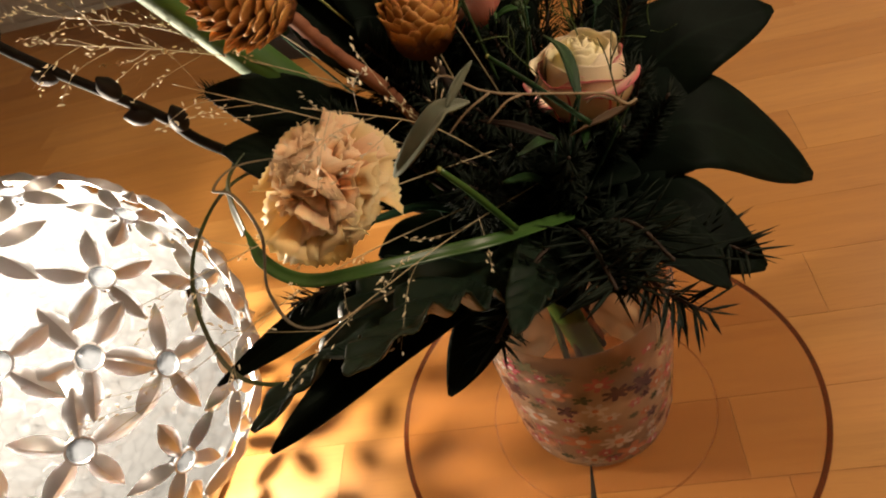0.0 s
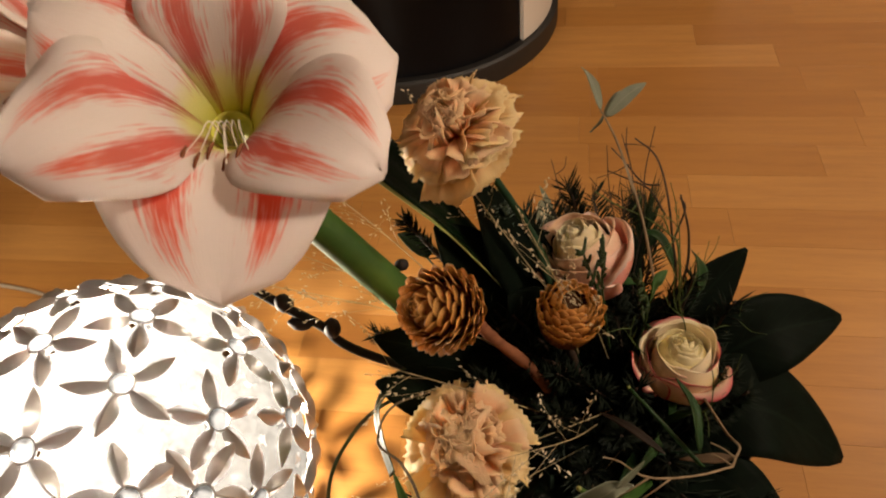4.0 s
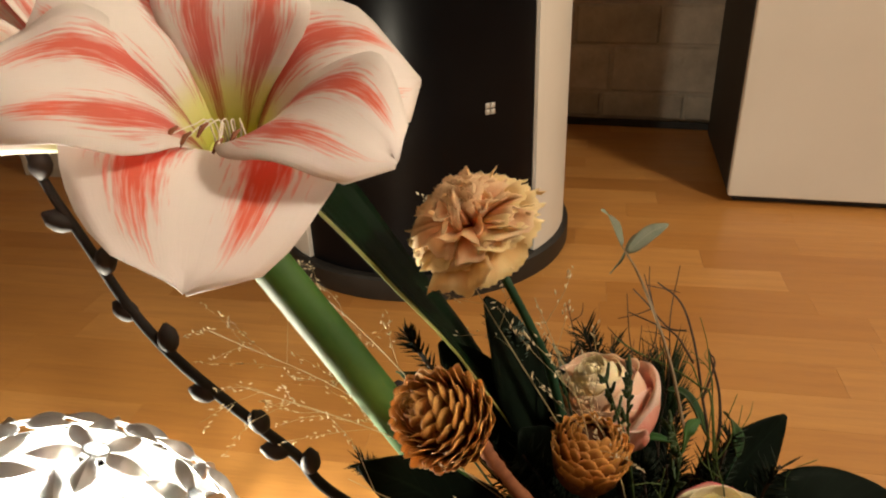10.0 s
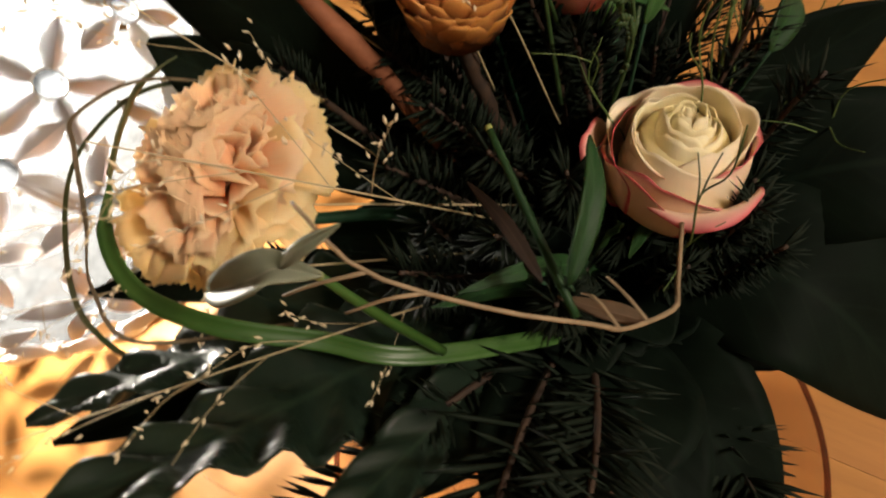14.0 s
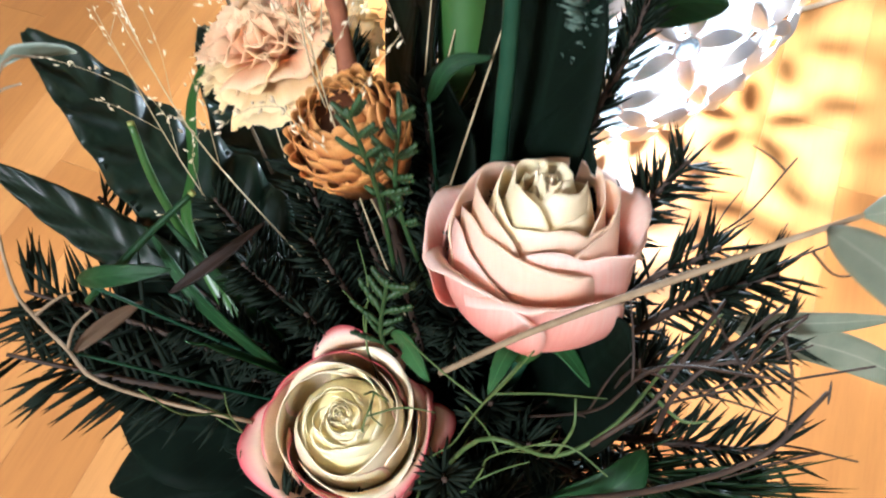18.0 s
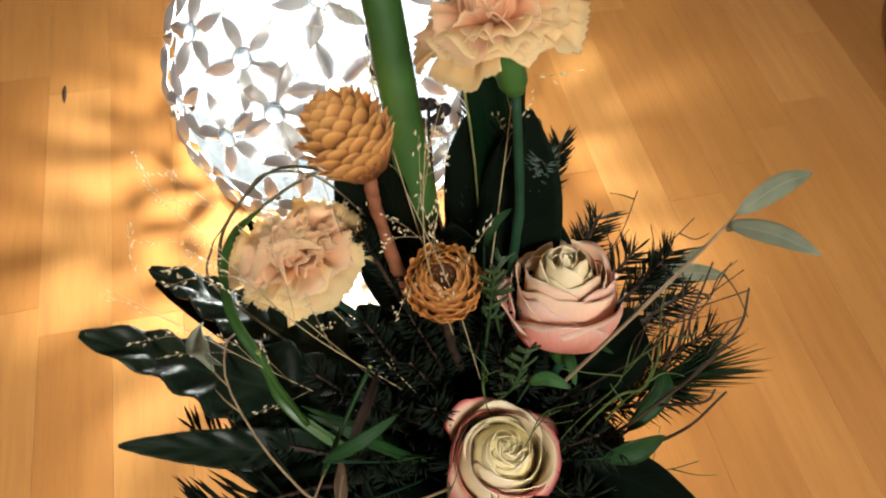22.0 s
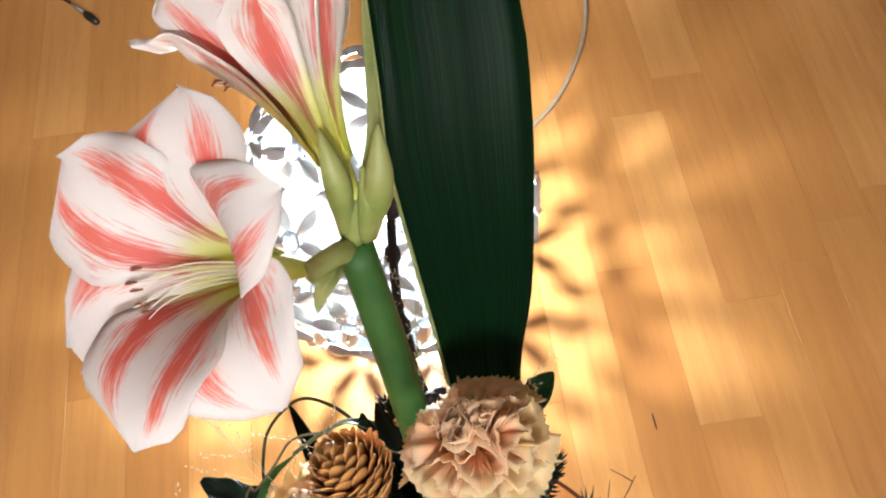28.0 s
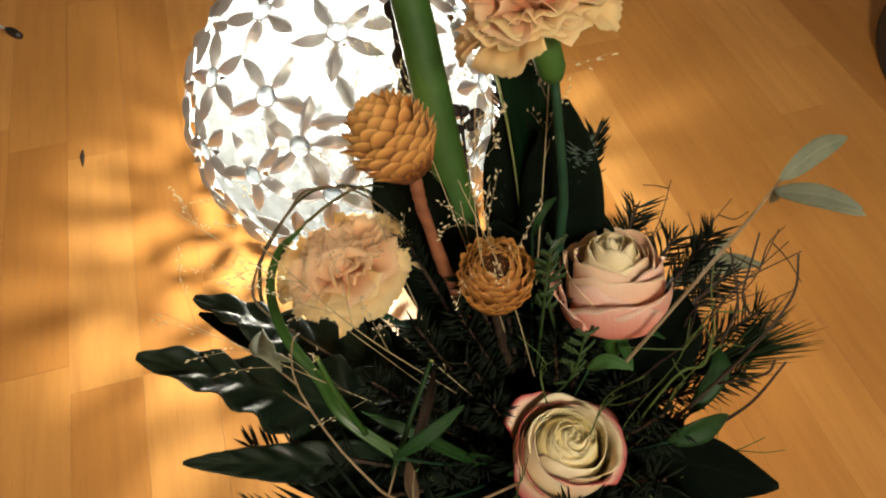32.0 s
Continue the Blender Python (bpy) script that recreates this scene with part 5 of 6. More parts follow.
def needle(base, d, L, r):
    """A slim four-sided needle."""
    d = np.asarray(d) / np.linalg.norm(d)
    a = np.cross(d, [0.3, 0.2, 0.9])
    a /= np.linalg.norm(a)
    b = np.cross(d, a)
    V = [base + r * 0.6 * a, base + r * 0.6 * b * 0.5, base - r * 0.6 * a, base - r * 0.6 * b * 0.5]
    m = base + d * L * 0.55
    V += [m + r * a, m + r * b * 0.5, m - r * a, m - r * b * 0.5, base + d * L]
    F = [(0, 1, 5, 4), (1, 2, 6, 5), (2, 3, 7, 6), (3, 0, 4, 7), (4, 5, 8), (5, 6, 8), (6, 7, 8), (7, 4, 8), (3, 2, 1, 0)]
    return V, F


def conifer(name, label, pts, L, count, mat, lean=0.55, r=0.0007, flat=0.0, seed=0, tuft=0, stem_mat=None, cat="foliage", group="conifer sprigs"):
    t = thing(name, label, cat, tuple(pts[0]), group)
    rs = np.random.RandomState(seed)
    # the sprigs stay below the roses' heads
    P = smooth_path(pts, 40)
    for x, y, low, near in ((0.042, 0.035, 0.280, 0.040), (-0.010, 0.083, 0.322, 0.036)):
        for p in P:
            gap = math.hypot(p[0] - x, p[1] - y)
            if gap < near and p[2] > low:
                p[2] = low + (p[2] - low) * (gap / near) ** 2
    put("twig", mesh_from("twig", *tube(rel(t, P), [0.0016, 0.0013, 0.0008], 6), stem_mat or M_TWIG), t)
    T, A, B = frames_along(P)
    bits = []
    for q in range(count):
        f = rs.uniform(0.12, 1.0) if not tuft else rs.uniform(0.22, 1.0)
        i = min(39, int(f * 39))
        an = rs.uniform(0, 2 * math.pi)
        side = math.cos(an) * A[i] * (1 - flat) + math.sin(an) * B[i]
        side /= np.linalg.norm(side) + 1e-9
        d = T[i] * lean + side * (1 - lean) + rs.normal(0, 0.05, 3)
        bits.append(needle(rel(t, P[i]), d, L * rs.uniform(0.75, 1.12), r))
    o = put("needles", mesh_from("needles", *join(bits), mat), t)
    o["kind"] = "stuff"
    return t


conifer("fir_sprig", "short dark fir sprig pointing out over the glass plate", [(0.04, 0.02, 0.215), (0.078, -0.015, 0.236), (0.102, -0.040, 0.236)], 0.025, 62, M_NEEDLE, 0.42, 0.0012, 0.55, 1)
conifer("fir_sprig", "short dark fir sprig pointing out over the glass plate", [(0.045, -0.005, 0.215), (0.062, -0.035, 0.213), (0.080, -0.050, 0.207)], 0.028, 44, M_NEEDLE, 0.36, 0.0013, 0.4, 2)
conifer("fir_sprig", "dark fir sprig low beside the lamp", [(-0.03, 0.01, 0.225), (-0.085, -0.020, 0.262), (-0.128, -0.040, 0.272)], 0.013, 140, M_NEEDLE, 0.5, 0.0006, 0.3, 3)
conifer("fir_sprig", "dark fir sprig low beside the lamp", [(-0.02, 0.0, 0.21), (-0.07, -0.045, 0.245), (-0.11, -0.07, 0.252)], 0.013, 120, M_NEEDLE, 0.5, 0.0006, 0.3, 4)
conifer("fir_sprig", "dark fir sprig behind the top carnation", [(-0.03, 0.07, 0.31), (-0.062, 0.092, 0.375), (-0.074, 0.098, 0.400)], 0.012, 160, M_NEEDLE, 0.55, 0.0007, 0.1, 5)
conifer("blue_fir_sprig", "bluish fir tip with curved needles beside the pink rose", [(-0.03, 0.07, 0.33), (-0.038, 0.080, 0.366), (-0.036, 0.083, 0.388)], 0.011, 110, M_NEEDLE_B, 0.45, 0.0007, 0.0, 6, tuft=1)
conifer("blue_fir_sprig", "bluish fir tip with curved needles near the strap leaf", [(-0.05, 0.08, 0.34), (-0.062, 0.084, 0.385), (-0.064, 0.083, 0.404)], 0.011, 110, M_NEEDLE_B, 0.45, 0.0007, 0.0, 7, tuft=1)
conifer("fir_sprig", "dark fir sprig with long flat needles at the rim", [(0.03, 0.0, 0.24), (0.035, -0.06, 0.285), (0.032, -0.100, 0.300)], 0.026, 84, M_NEEDLE, 0.40, 0.0010, 0.75, 8)
conifer("fir_sprig", "dark fir sprig with long flat needles at the rim", [(0.02, 0.0, 0.24), (0.0, -0.06, 0.285), (-0.022, -0.110, 0.296)], 0.017, 140, M_NEEDLE, 0.4, 0.0008, 0.6, 9)
conifer("pine_sprig", "pine sprig with long fine needles fanning out", [(0.02, 0.09, 0.27), (0.030, 0.125, 0.312), (0.032, 0.142, 0.326)], 0.042, 130, M_NEEDLE_P, 0.72, 0.0005, 0.0, 10, tuft=1)
conifer("fir_sprig", "dark fir sprig behind the pink rose", [(0.0, 0.09, 0.29), (-0.012, 0.125, 0.345), (-0.02, 0.146, 0.362)], 0.015, 150, M_NEEDLE, 0.5, 0.0007, 0.2, 11)
conifer("fir_sprig", "dark fir sprig behind the dried cone", [(-0.06, 0.05, 0.33), (-0.105, 0.062, 0.392), (-0.118, 0.066, 0.410)], 0.010, 150, M_NEEDLE, 0.5, 0.0007, 0.1, 12)
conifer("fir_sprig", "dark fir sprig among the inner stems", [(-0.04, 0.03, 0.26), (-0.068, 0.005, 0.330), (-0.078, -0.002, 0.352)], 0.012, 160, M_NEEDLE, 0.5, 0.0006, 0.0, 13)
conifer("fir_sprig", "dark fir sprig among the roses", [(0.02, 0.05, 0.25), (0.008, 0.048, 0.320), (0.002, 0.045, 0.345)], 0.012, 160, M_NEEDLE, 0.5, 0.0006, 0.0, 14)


conifer("fir_sprig", "dark fir tip behind the darker dried cone", [(-0.01, 0.06, 0.34), (-0.024, 0.064, 0.390), (-0.027, 0.065, 0.406)], 0.009, 120, M_NEEDLE, 0.55, 0.0006, 0.1, 15)
conifer("fir_sprig", "dark fir tip beside the light dried cone", [(-0.08, 0.02, 0.30), (-0.120, 0.018, 0.352), (-0.134, 0.017, 0.369)], 0.010, 130, M_NEEDLE, 0.5, 0.0006, 0.1, 16)
for q, (tip, mid) in enumerate((((-0.030, 0.132, 0.352), (-0.015, 0.105, 0.325)), ((-0.002, 0.150, 0.348), (0.004, 0.118, 0.325)), ((0.020, 0.156, 0.338), (0.020, 0.120, 0.312)), ((-0.050, 0.118, 0.362), (-0.030, 0.100, 0.330)), ((0.040, 0.142, 0.318), (0.034, 0.112, 0.300)), ((-0.020, 0.158, 0.330), (-0.004, 0.118, 0.305)))):
    conifer("fir_sprig", "dark fir sprig fanning out behind the pink rose", [(0.012, 0.075, 0.25), mid, tip], 0.017, 150, M_NEEDLE, 0.45, 0.00065, 0.35, 80 + q)
for q, (tip, mid) in enumerate((((0.052, -0.098, 0.308), (0.043, -0.048, 0.285)), ((0.028, -0.106, 0.308), (0.024, -0.055, 0.288)))):
    conifer("fir_sprig", "dark fir sprig with long needles at the rim", [(0.02, 0.02, 0.225), mid, tip], 0.030, 80, M_NEEDLE, 0.42, 0.0011, 0.75, 90 + q)
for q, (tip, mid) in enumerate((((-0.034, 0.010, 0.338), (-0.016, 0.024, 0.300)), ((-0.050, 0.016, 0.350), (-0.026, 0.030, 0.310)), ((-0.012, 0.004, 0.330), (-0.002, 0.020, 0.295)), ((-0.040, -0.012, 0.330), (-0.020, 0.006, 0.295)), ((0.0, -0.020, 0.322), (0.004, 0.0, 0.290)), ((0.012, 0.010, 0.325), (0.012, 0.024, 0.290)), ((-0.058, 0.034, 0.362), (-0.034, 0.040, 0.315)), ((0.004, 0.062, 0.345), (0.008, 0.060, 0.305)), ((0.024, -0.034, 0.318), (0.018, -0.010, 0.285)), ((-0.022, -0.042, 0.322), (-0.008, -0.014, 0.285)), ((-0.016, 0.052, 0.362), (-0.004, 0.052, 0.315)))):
    conifer("fir_sprig", "fir sprig standing between the flower stems, needles darkened for shade", [(0.01, 0.045, 0.22), mid, tip], 0.015, 230, M_NEEDLE, 0.42, 0.0008, 0.1, 120 + q)
rs = random.Random(8)
for q in range(34):
    a = q * 2.39996 + rs.uniform(-0.3, 0.3)
    front = max(0.0, -math.sin(a))
    rad = rs.uniform(0.025, 0.075)
    top = rs.uniform(0.275, 0.315) if front > 0.2 else rs.uniform(0.30, 0.352)
    top -= 0.35 * max(0.0, rad - 0.045)
    b0 = (VASE[0] + 0.35 * rad * math.cos(a), VASE[1] - 0.02 + 0.35 * rad * math.sin(a), 0.20)
    b2 = (VASE[0] - 0.012 + rad * 1.15 * math.cos(a), VASE[1] - 0.022 + rad * math.sin(a), top)
    b1 = ((b0[0] + b2[0]) / 2 + rs.uniform(-0.006, 0.006), (b0[1] + b2[1]) / 2 + rs.uniform(-0.006, 0.006), (b0[2] + b2[2]) / 2 + 0.014)
    conifer("fir_sprig", "green fir sprig filling the inside of the bouquet, needles darkened for shade", [b0, b1, b2], rs.uniform(0.012, 0.019), 210, M_NEEDLE, 0.42, 0.0008, 0.15, 40 + q)


def thuja(pts, seed, label):
    t = thing("thuja_sprig", label, "foliage", tuple(pts[0]), "thuja sprigs")
    rs = np.random.RandomState(seed)
    P = smooth_path(pts, 20)
    T, A, B = frames_along(P)
    put("twig", mesh_from("twig", *tube(rel(t, P), [0.0009, 0.0006], 6), M_THUJA), t)
    for q in range(8, 20, 2):
        for s in (1, -1):
            L = 0.0095 * (1.15 - q / 24) * rs.uniform(0.6, 1.3)
            d = T[q] * 0.7 + B[q] * s * 0.7 + rs.normal(0, 0.30, 3)
            bits = [tube(rel(t, smooth_path([P[q], P[q] + d * L * 0.5 + T[q] * 0.001, P[q] + d * L], 5)), [0.0006, 0.0009, 0.0005], 5)]
            for w in (0.4, 0.7, 1.0):
                for s2 in (1, -1):
                    b0 = P[q] + d * L * w
                    bits.append(tube(rel(t, [b0, b0 + (d * 0.6 + T[q] * 0.5 * s2 + A[q] * 0.2 * s2) * 0.0035]), [0.0009, 0.0006], 5))
            put("spray", mesh_from("spray", *join(bits), M_THUJA), t)["kind"] = "stuff"


thuja([(0.0, 0.04, 0.32), (-0.008, 0.040, 0.375), (-0.010, 0.038, 0.412)], 1, "small green thuja tip in front of the dried cone")
thuja([(0.0, 0.055, 0.32), (-0.010, 0.044, 0.37), (-0.020, 0.046, 0.402)], 2, "small green thuja tip beside the pink rose")
thuja([(0.01, 0.04, 0.29), (0.020, 0.045, 0.345), (0.014, 0.05, 0.375)], 3, "dark green thuja tip between the roses")


# ---- willow, twigs and grasses ----
def willow():
    w = thing("willow_branch", "dark pussy willow branch with closed dark buds arching past the lamp", "branch", tuple(BIND))
    pts = [(0.03, 0.07, 0.04), (0.0, 0.06, 0.17), (-0.090, 0.058, 0.250), (-0.155, 0.038, 0.324), (-0.173, 0.038, 0.350), (-0.191, 0.036, 0.372), (-0.226, 0.042, 0.403), (-0.250, 0.049, 0.430), (-0.266, 0.052, 0.465), (-0.282, 0.056, 0.500), (-0.292, 0.060, 0.545), (-0.298, 0.064, 0.59), (-0.30, 0.066, 0.63)]
    P = smooth_path(pts, 90)
    put("branch", mesh_from("branch", *tube(rel(w, P), [0.0030, 0.0030, 0.0028, 0.0022, 0.0014], 8), M_WILLOW), w)
    T, A, B = frames_along(P)
    k = 0
    for i in range(26, 89, 5):
        k += 1
        s = 1 if k % 2 else -1
        d = T[i] * 0.75 + (A[i] * 0.9 + B[i] * 0.3 * (k % 3 - 1)) * s * 0.55
        d /= np.linalg.norm(d)
        b = P[i] + d * 0.0006
        put("bud", mesh_from("bud", *tube(rel(w, smooth_path([b, b + d * 0.007, b + d * 0.0155], 9)), [0.0020, 0.0046, 0.0054, 0.0046, 0.0010], 10), M_BUD), w)


willow()


def twig(name, label, main, sides, mat, r=0.0012, group="bare twigs", cat="twig"):
    t = thing(name, label, cat, tuple(main[0]), group)
    put("main_shoot", mesh_from("main_shoot", *tube(rel(t, smooth_path(main, 26)), [r, r * 0.8, r * 0.5], 6), mat), t)
    for s in sides:
        put("side_shoot", mesh_from("side_shoot", *tube(rel(t, smooth_path(s, 12)), [r * 0.7, r * 0.55, r * 0.4], 6), mat), t)
    return t


def curly_twig(start, end, seed, label, mat, r=0.00055, forks=4, wob=0.0035):
    rs = np.random.RandomState(seed)
    s, e = np.array(start, float), np.array(end, float)
    pts = [s + (e - s) * f + rs.normal(0, wob, 3) * (0.3 + f) for f in np.linspace(0, 1, 6)]
    pts[-1] = e
    P = smooth_path(pts, 26)
    side = []
    for q in range(forks):
        i = rs.randint(7, 25)
        d = (e - s) / np.linalg.norm(e - s) * 0.5 + rs.normal(0, 0.5, 3)
        d /= np.linalg.norm(d)
        L = rs.uniform(0.012, 0.03)
        side.append([P[i], P[i] + d * L * 0.5 + rs.normal(0, 0.0015, 3), P[i] + d * L])
    return twig("bilberry_twig", label, pts, side, mat, r)


curly_twig((0.02, 0.07, 0.27), (0.030, 0.135, 0.415), 31, "thin bare brown twig with short forks", M_TWIG)
curly_twig((0.02, 0.08, 0.26), (0.012, 0.142, 0.405), 32, "thin bare brown twig with short forks", M_TWIG)
curly_twig((0.0, 0.08, 0.28), (-0.062, 0.148, 0.357), 33, "thin bare brown twig with a forked tip", M_TWIG)
curly_twig((0.02, 0.08, 0.28), (-0.030, 0.160, 0.372), 34, "thin bare brown twig with a forked tip", M_TWIG, forks=3)
curly_twig((0.02, 0.09, 0.27), (0.020, 0.172, 0.350), 35, "thin bare brown twig with short forks", M_TWIG)
curly_twig((0.04, 0.03, 0.26), (0.046, 0.058, 0.385), 36, "thin greenish twig rising past the rose", M_TWIG_G, 0.00045)
curly_twig((0.05, 0.01, 0.27), (0.058, -0.002, 0.372), 37, "thin greenish twig rising past the rose", M_TWIG_G, 0.00045, 4, 0.003)
curly_twig((0.06, 0.05, 0.27), (0.030, 0.090, 0.388), 38, "thin greenish twig in front of the pink rose", M_TWIG_G, 0.00045, 4, 0.004)
curly_twig((0.06, 0.06, 0.26), (0.10, 0.075, 0.330), 39, "thin greenish curled twig", M_TWIG_G, 0.00045, 5)
curly_twig((0.05, 0.07, 0.26), (0.075, 0.125, 0.325), 40, "thin greenish curled twig", M_TWIG_G, 0.00045, 5)
twig("bilberry_twig", "thin green twig bent in a loop below the pink rose", [(0.05, 0.06, 0.28), (0.043, 0.082, 0.358), (0.041, 0.101, 0.356), (0.029, 0.114, 0.358), (0.010, 0.124, 0.362), (-0.003, 0.133, 0.366)], [[(0.041, 0.101, 0.356), (0.036, 0.104, 0.368), (0.030, 0.103, 0.372)], [(0.020, 0.120, 0.360), (0.026, 0.128, 0.364), (0.025, 0.134, 0.366)]], M_TWIG_G, 0.0007)
curly_twig((0.03, 0.08, 0.28), (0.007, 0.164, 0.379), 41, "thin bare brown twig with short forks", M_TWIG)
curly_twig((0.05, 0.06, 0.28), (0.043, 0.100, 0.379), 42, "thin greenish twig below the pink rose", M_TWIG_G, 0.00045, 4, 0.003)
curly_twig((0.03, 0.03, 0.28), (0.012, 0.040, 0.352), 43, "thin dark twig hooked over the yellow rose", M_TWIG_G, 0.00045, 3, 0.003)
twig("bilberry_twig", "tangle of bare dark brown curved shoots", [(0.03, 0.09, 0.27), (0.048, 0.092, 0.314), (0.046, 0.112, 0.343), (0.042, 0.129, 0.368), (0.035, 0.142, 0.386), (0.022, 0.15, 0.395)], [[(0.038, 0.109, 0.366), (0.029, 0.119, 0.378), (0.018, 0.124, 0.382), (0.003, 0.13, 0.386)], [(0.035, 0.121, 0.38), (0.025, 0.124, 0.38), (0.014, 0.133, 0.39), (0.006, 0.14, 0.396)]], M_TWIG, 0.0010)
twig("bilberry_twig", "bare dark brown upright shoot", [(0.035, 0.09, 0.28), (0.056, 0.104, 0.308), (0.06, 0.122, 0.332), (0.054, 0.138, 0.356)], [[(0.047, 0.112, 0.339), (0.055, 0.126, 0.354), (0.052, 0.132, 0.359)]], M_TWIG, 0.0012)
twig("dry_twig", "thin pale dry twig bent across the leaves", [(0.050, 0.006, 0.318), (0.054, -0.023, 0.330), (0.055, -0.037, 0.342), (0.050, -0.046, 0.347), (0.045, -0.055, 0.356), (0.040, -0.060, 0.364), (0.022, -0.070, 0.376), (-0.001, -0.077, 0.388), (-0.014, -0.074, 0.397), (-0.020, -0.070, 0.393)], [[(0.050, -0.046, 0.347), (0.044, -0.044, 0.352), (0.038, -0.041, 0.353)], [(0.045, -0.055, 0.356), (0.038, -0.050, 0.357), (0.034, -0.048, 0.354)], [(0.010, -0.074, 0.382), (0.004, -0.079, 0.384), (-0.004, -0.083, 0.380)], [(-0.001, -0.077, 0.388), (-0.010, -0.082, 0.386), (-0.018, -0.084, 0.380)]], M_TWIG_L, 0.00075)


def olive_sprig():
    t = thing("eucalyptus_sprig", "slim pale branch with grey-green oval leaves reaching out of the bouquet", "foliage", tuple(BIND))
    main = [(0.027, 0.066, 0.351), (0.0205, 0.088, 0.379), (0.0125, 0.111, 0.400), (0.005, 0.130, 0.414), (-0.002, 0.145, 0.422)]
    put("branch", mesh_from("branch", *tube(rel(t, smooth_path(main, 30)), [0.0009, 0.0009, 0.0008, 0.0005], 8), M_TWIG_L), t)
    for sp, n, w in (([(-0.002, 0.145, 0.422), (-0.006, 0.164, 0.430), (-0.010, 0.186, 0.426)], (0.6, 0.1, 0.7), 0.0105),
                     ([(0.000, 0.142, 0.419), (0.011, 0.160, 0.418), (0.021, 0.181, 0.408)], (0.7, -0.1, 0.6), 0.0095),
                     ([(0.000, 0.141, 0.420), (-0.002, 0.148, 0.410), (-0.006, 0.154, 0.398)], (0.6, -0.5, 0.5), 0.005),
                     ([(0.001, 0.140, 0.420), (0.014, 0.151, 0.427), (0.027, 0.162, 0.428)], (0.2, -0.6, 0.7), 0.009),
                     ([(-0.035, 0.148, 0.290), (-0.034, 0.188, 0.293), (-0.032, 0.2245, 0.276)], (0.6, -0.1, 0.8), 0.0130),
                     ([(-0.030, 0.140, 0.300), (-0.030, 0.168, 0.318), (-0.036, 0.190, 0.322)], (0.5, -0.2, 0.8), 0.007)):
        V, F, uv = shell(rel(t, leaf_grid(sp, n, w, 0.2).reshape(-1, 3)).reshape(7, 14, 3), 0.0006)
        put("leaf", mesh_from("leaf", V, F, M_OLIVE, uv), t)


olive_sprig()
t = thing("grey_leaf", "narrow pale grey-green folded leaf on the bent dry twig", "foliage", (-0.02, -0.07, 0.34))
V, F, uv = shell(rel(t, leaf_grid([(-0.041, -0.085, 0.369), (-0.030, -0.086, 0.379), (-0.020, -0.085, 0.388), (-0.016, -0.083, 0.390), (-0.008, -0.081, 0.389)], (-0.6, -0.5, 0.6), 0.0092, 0.65).reshape(-1, 3)).reshape(7, 14, 3), 0.0006)
put("blade", mesh_from("blade", V, F, M_OLIVE, uv), t)
V, F, uv = shell(rel(t, leaf_grid([(-0.016, -0.083, 0.390), (-0.010, -0.080, 0.397), (-0.004, -0.076, 0.401)], (-0.1, -0.9, 0.2), 0.003, 0.6).reshape(-1, 3)).reshape(7, 14, 3), 0.0006)
put("curled_rim", mesh_from("curled_rim", V, F, M_OLIVE, uv), t, label="curled up rim of the leaf")
put("midrib", mesh_from("midrib", *tube(rel(t, smooth_path([(-0.036, -0.0856, 0.3740), (-0.026, -0.0860, 0.3830), (-0.014, -0.0825, 0.3910)], 14)), [0.0003, 0.0005], 5), M_OLIVE), t)
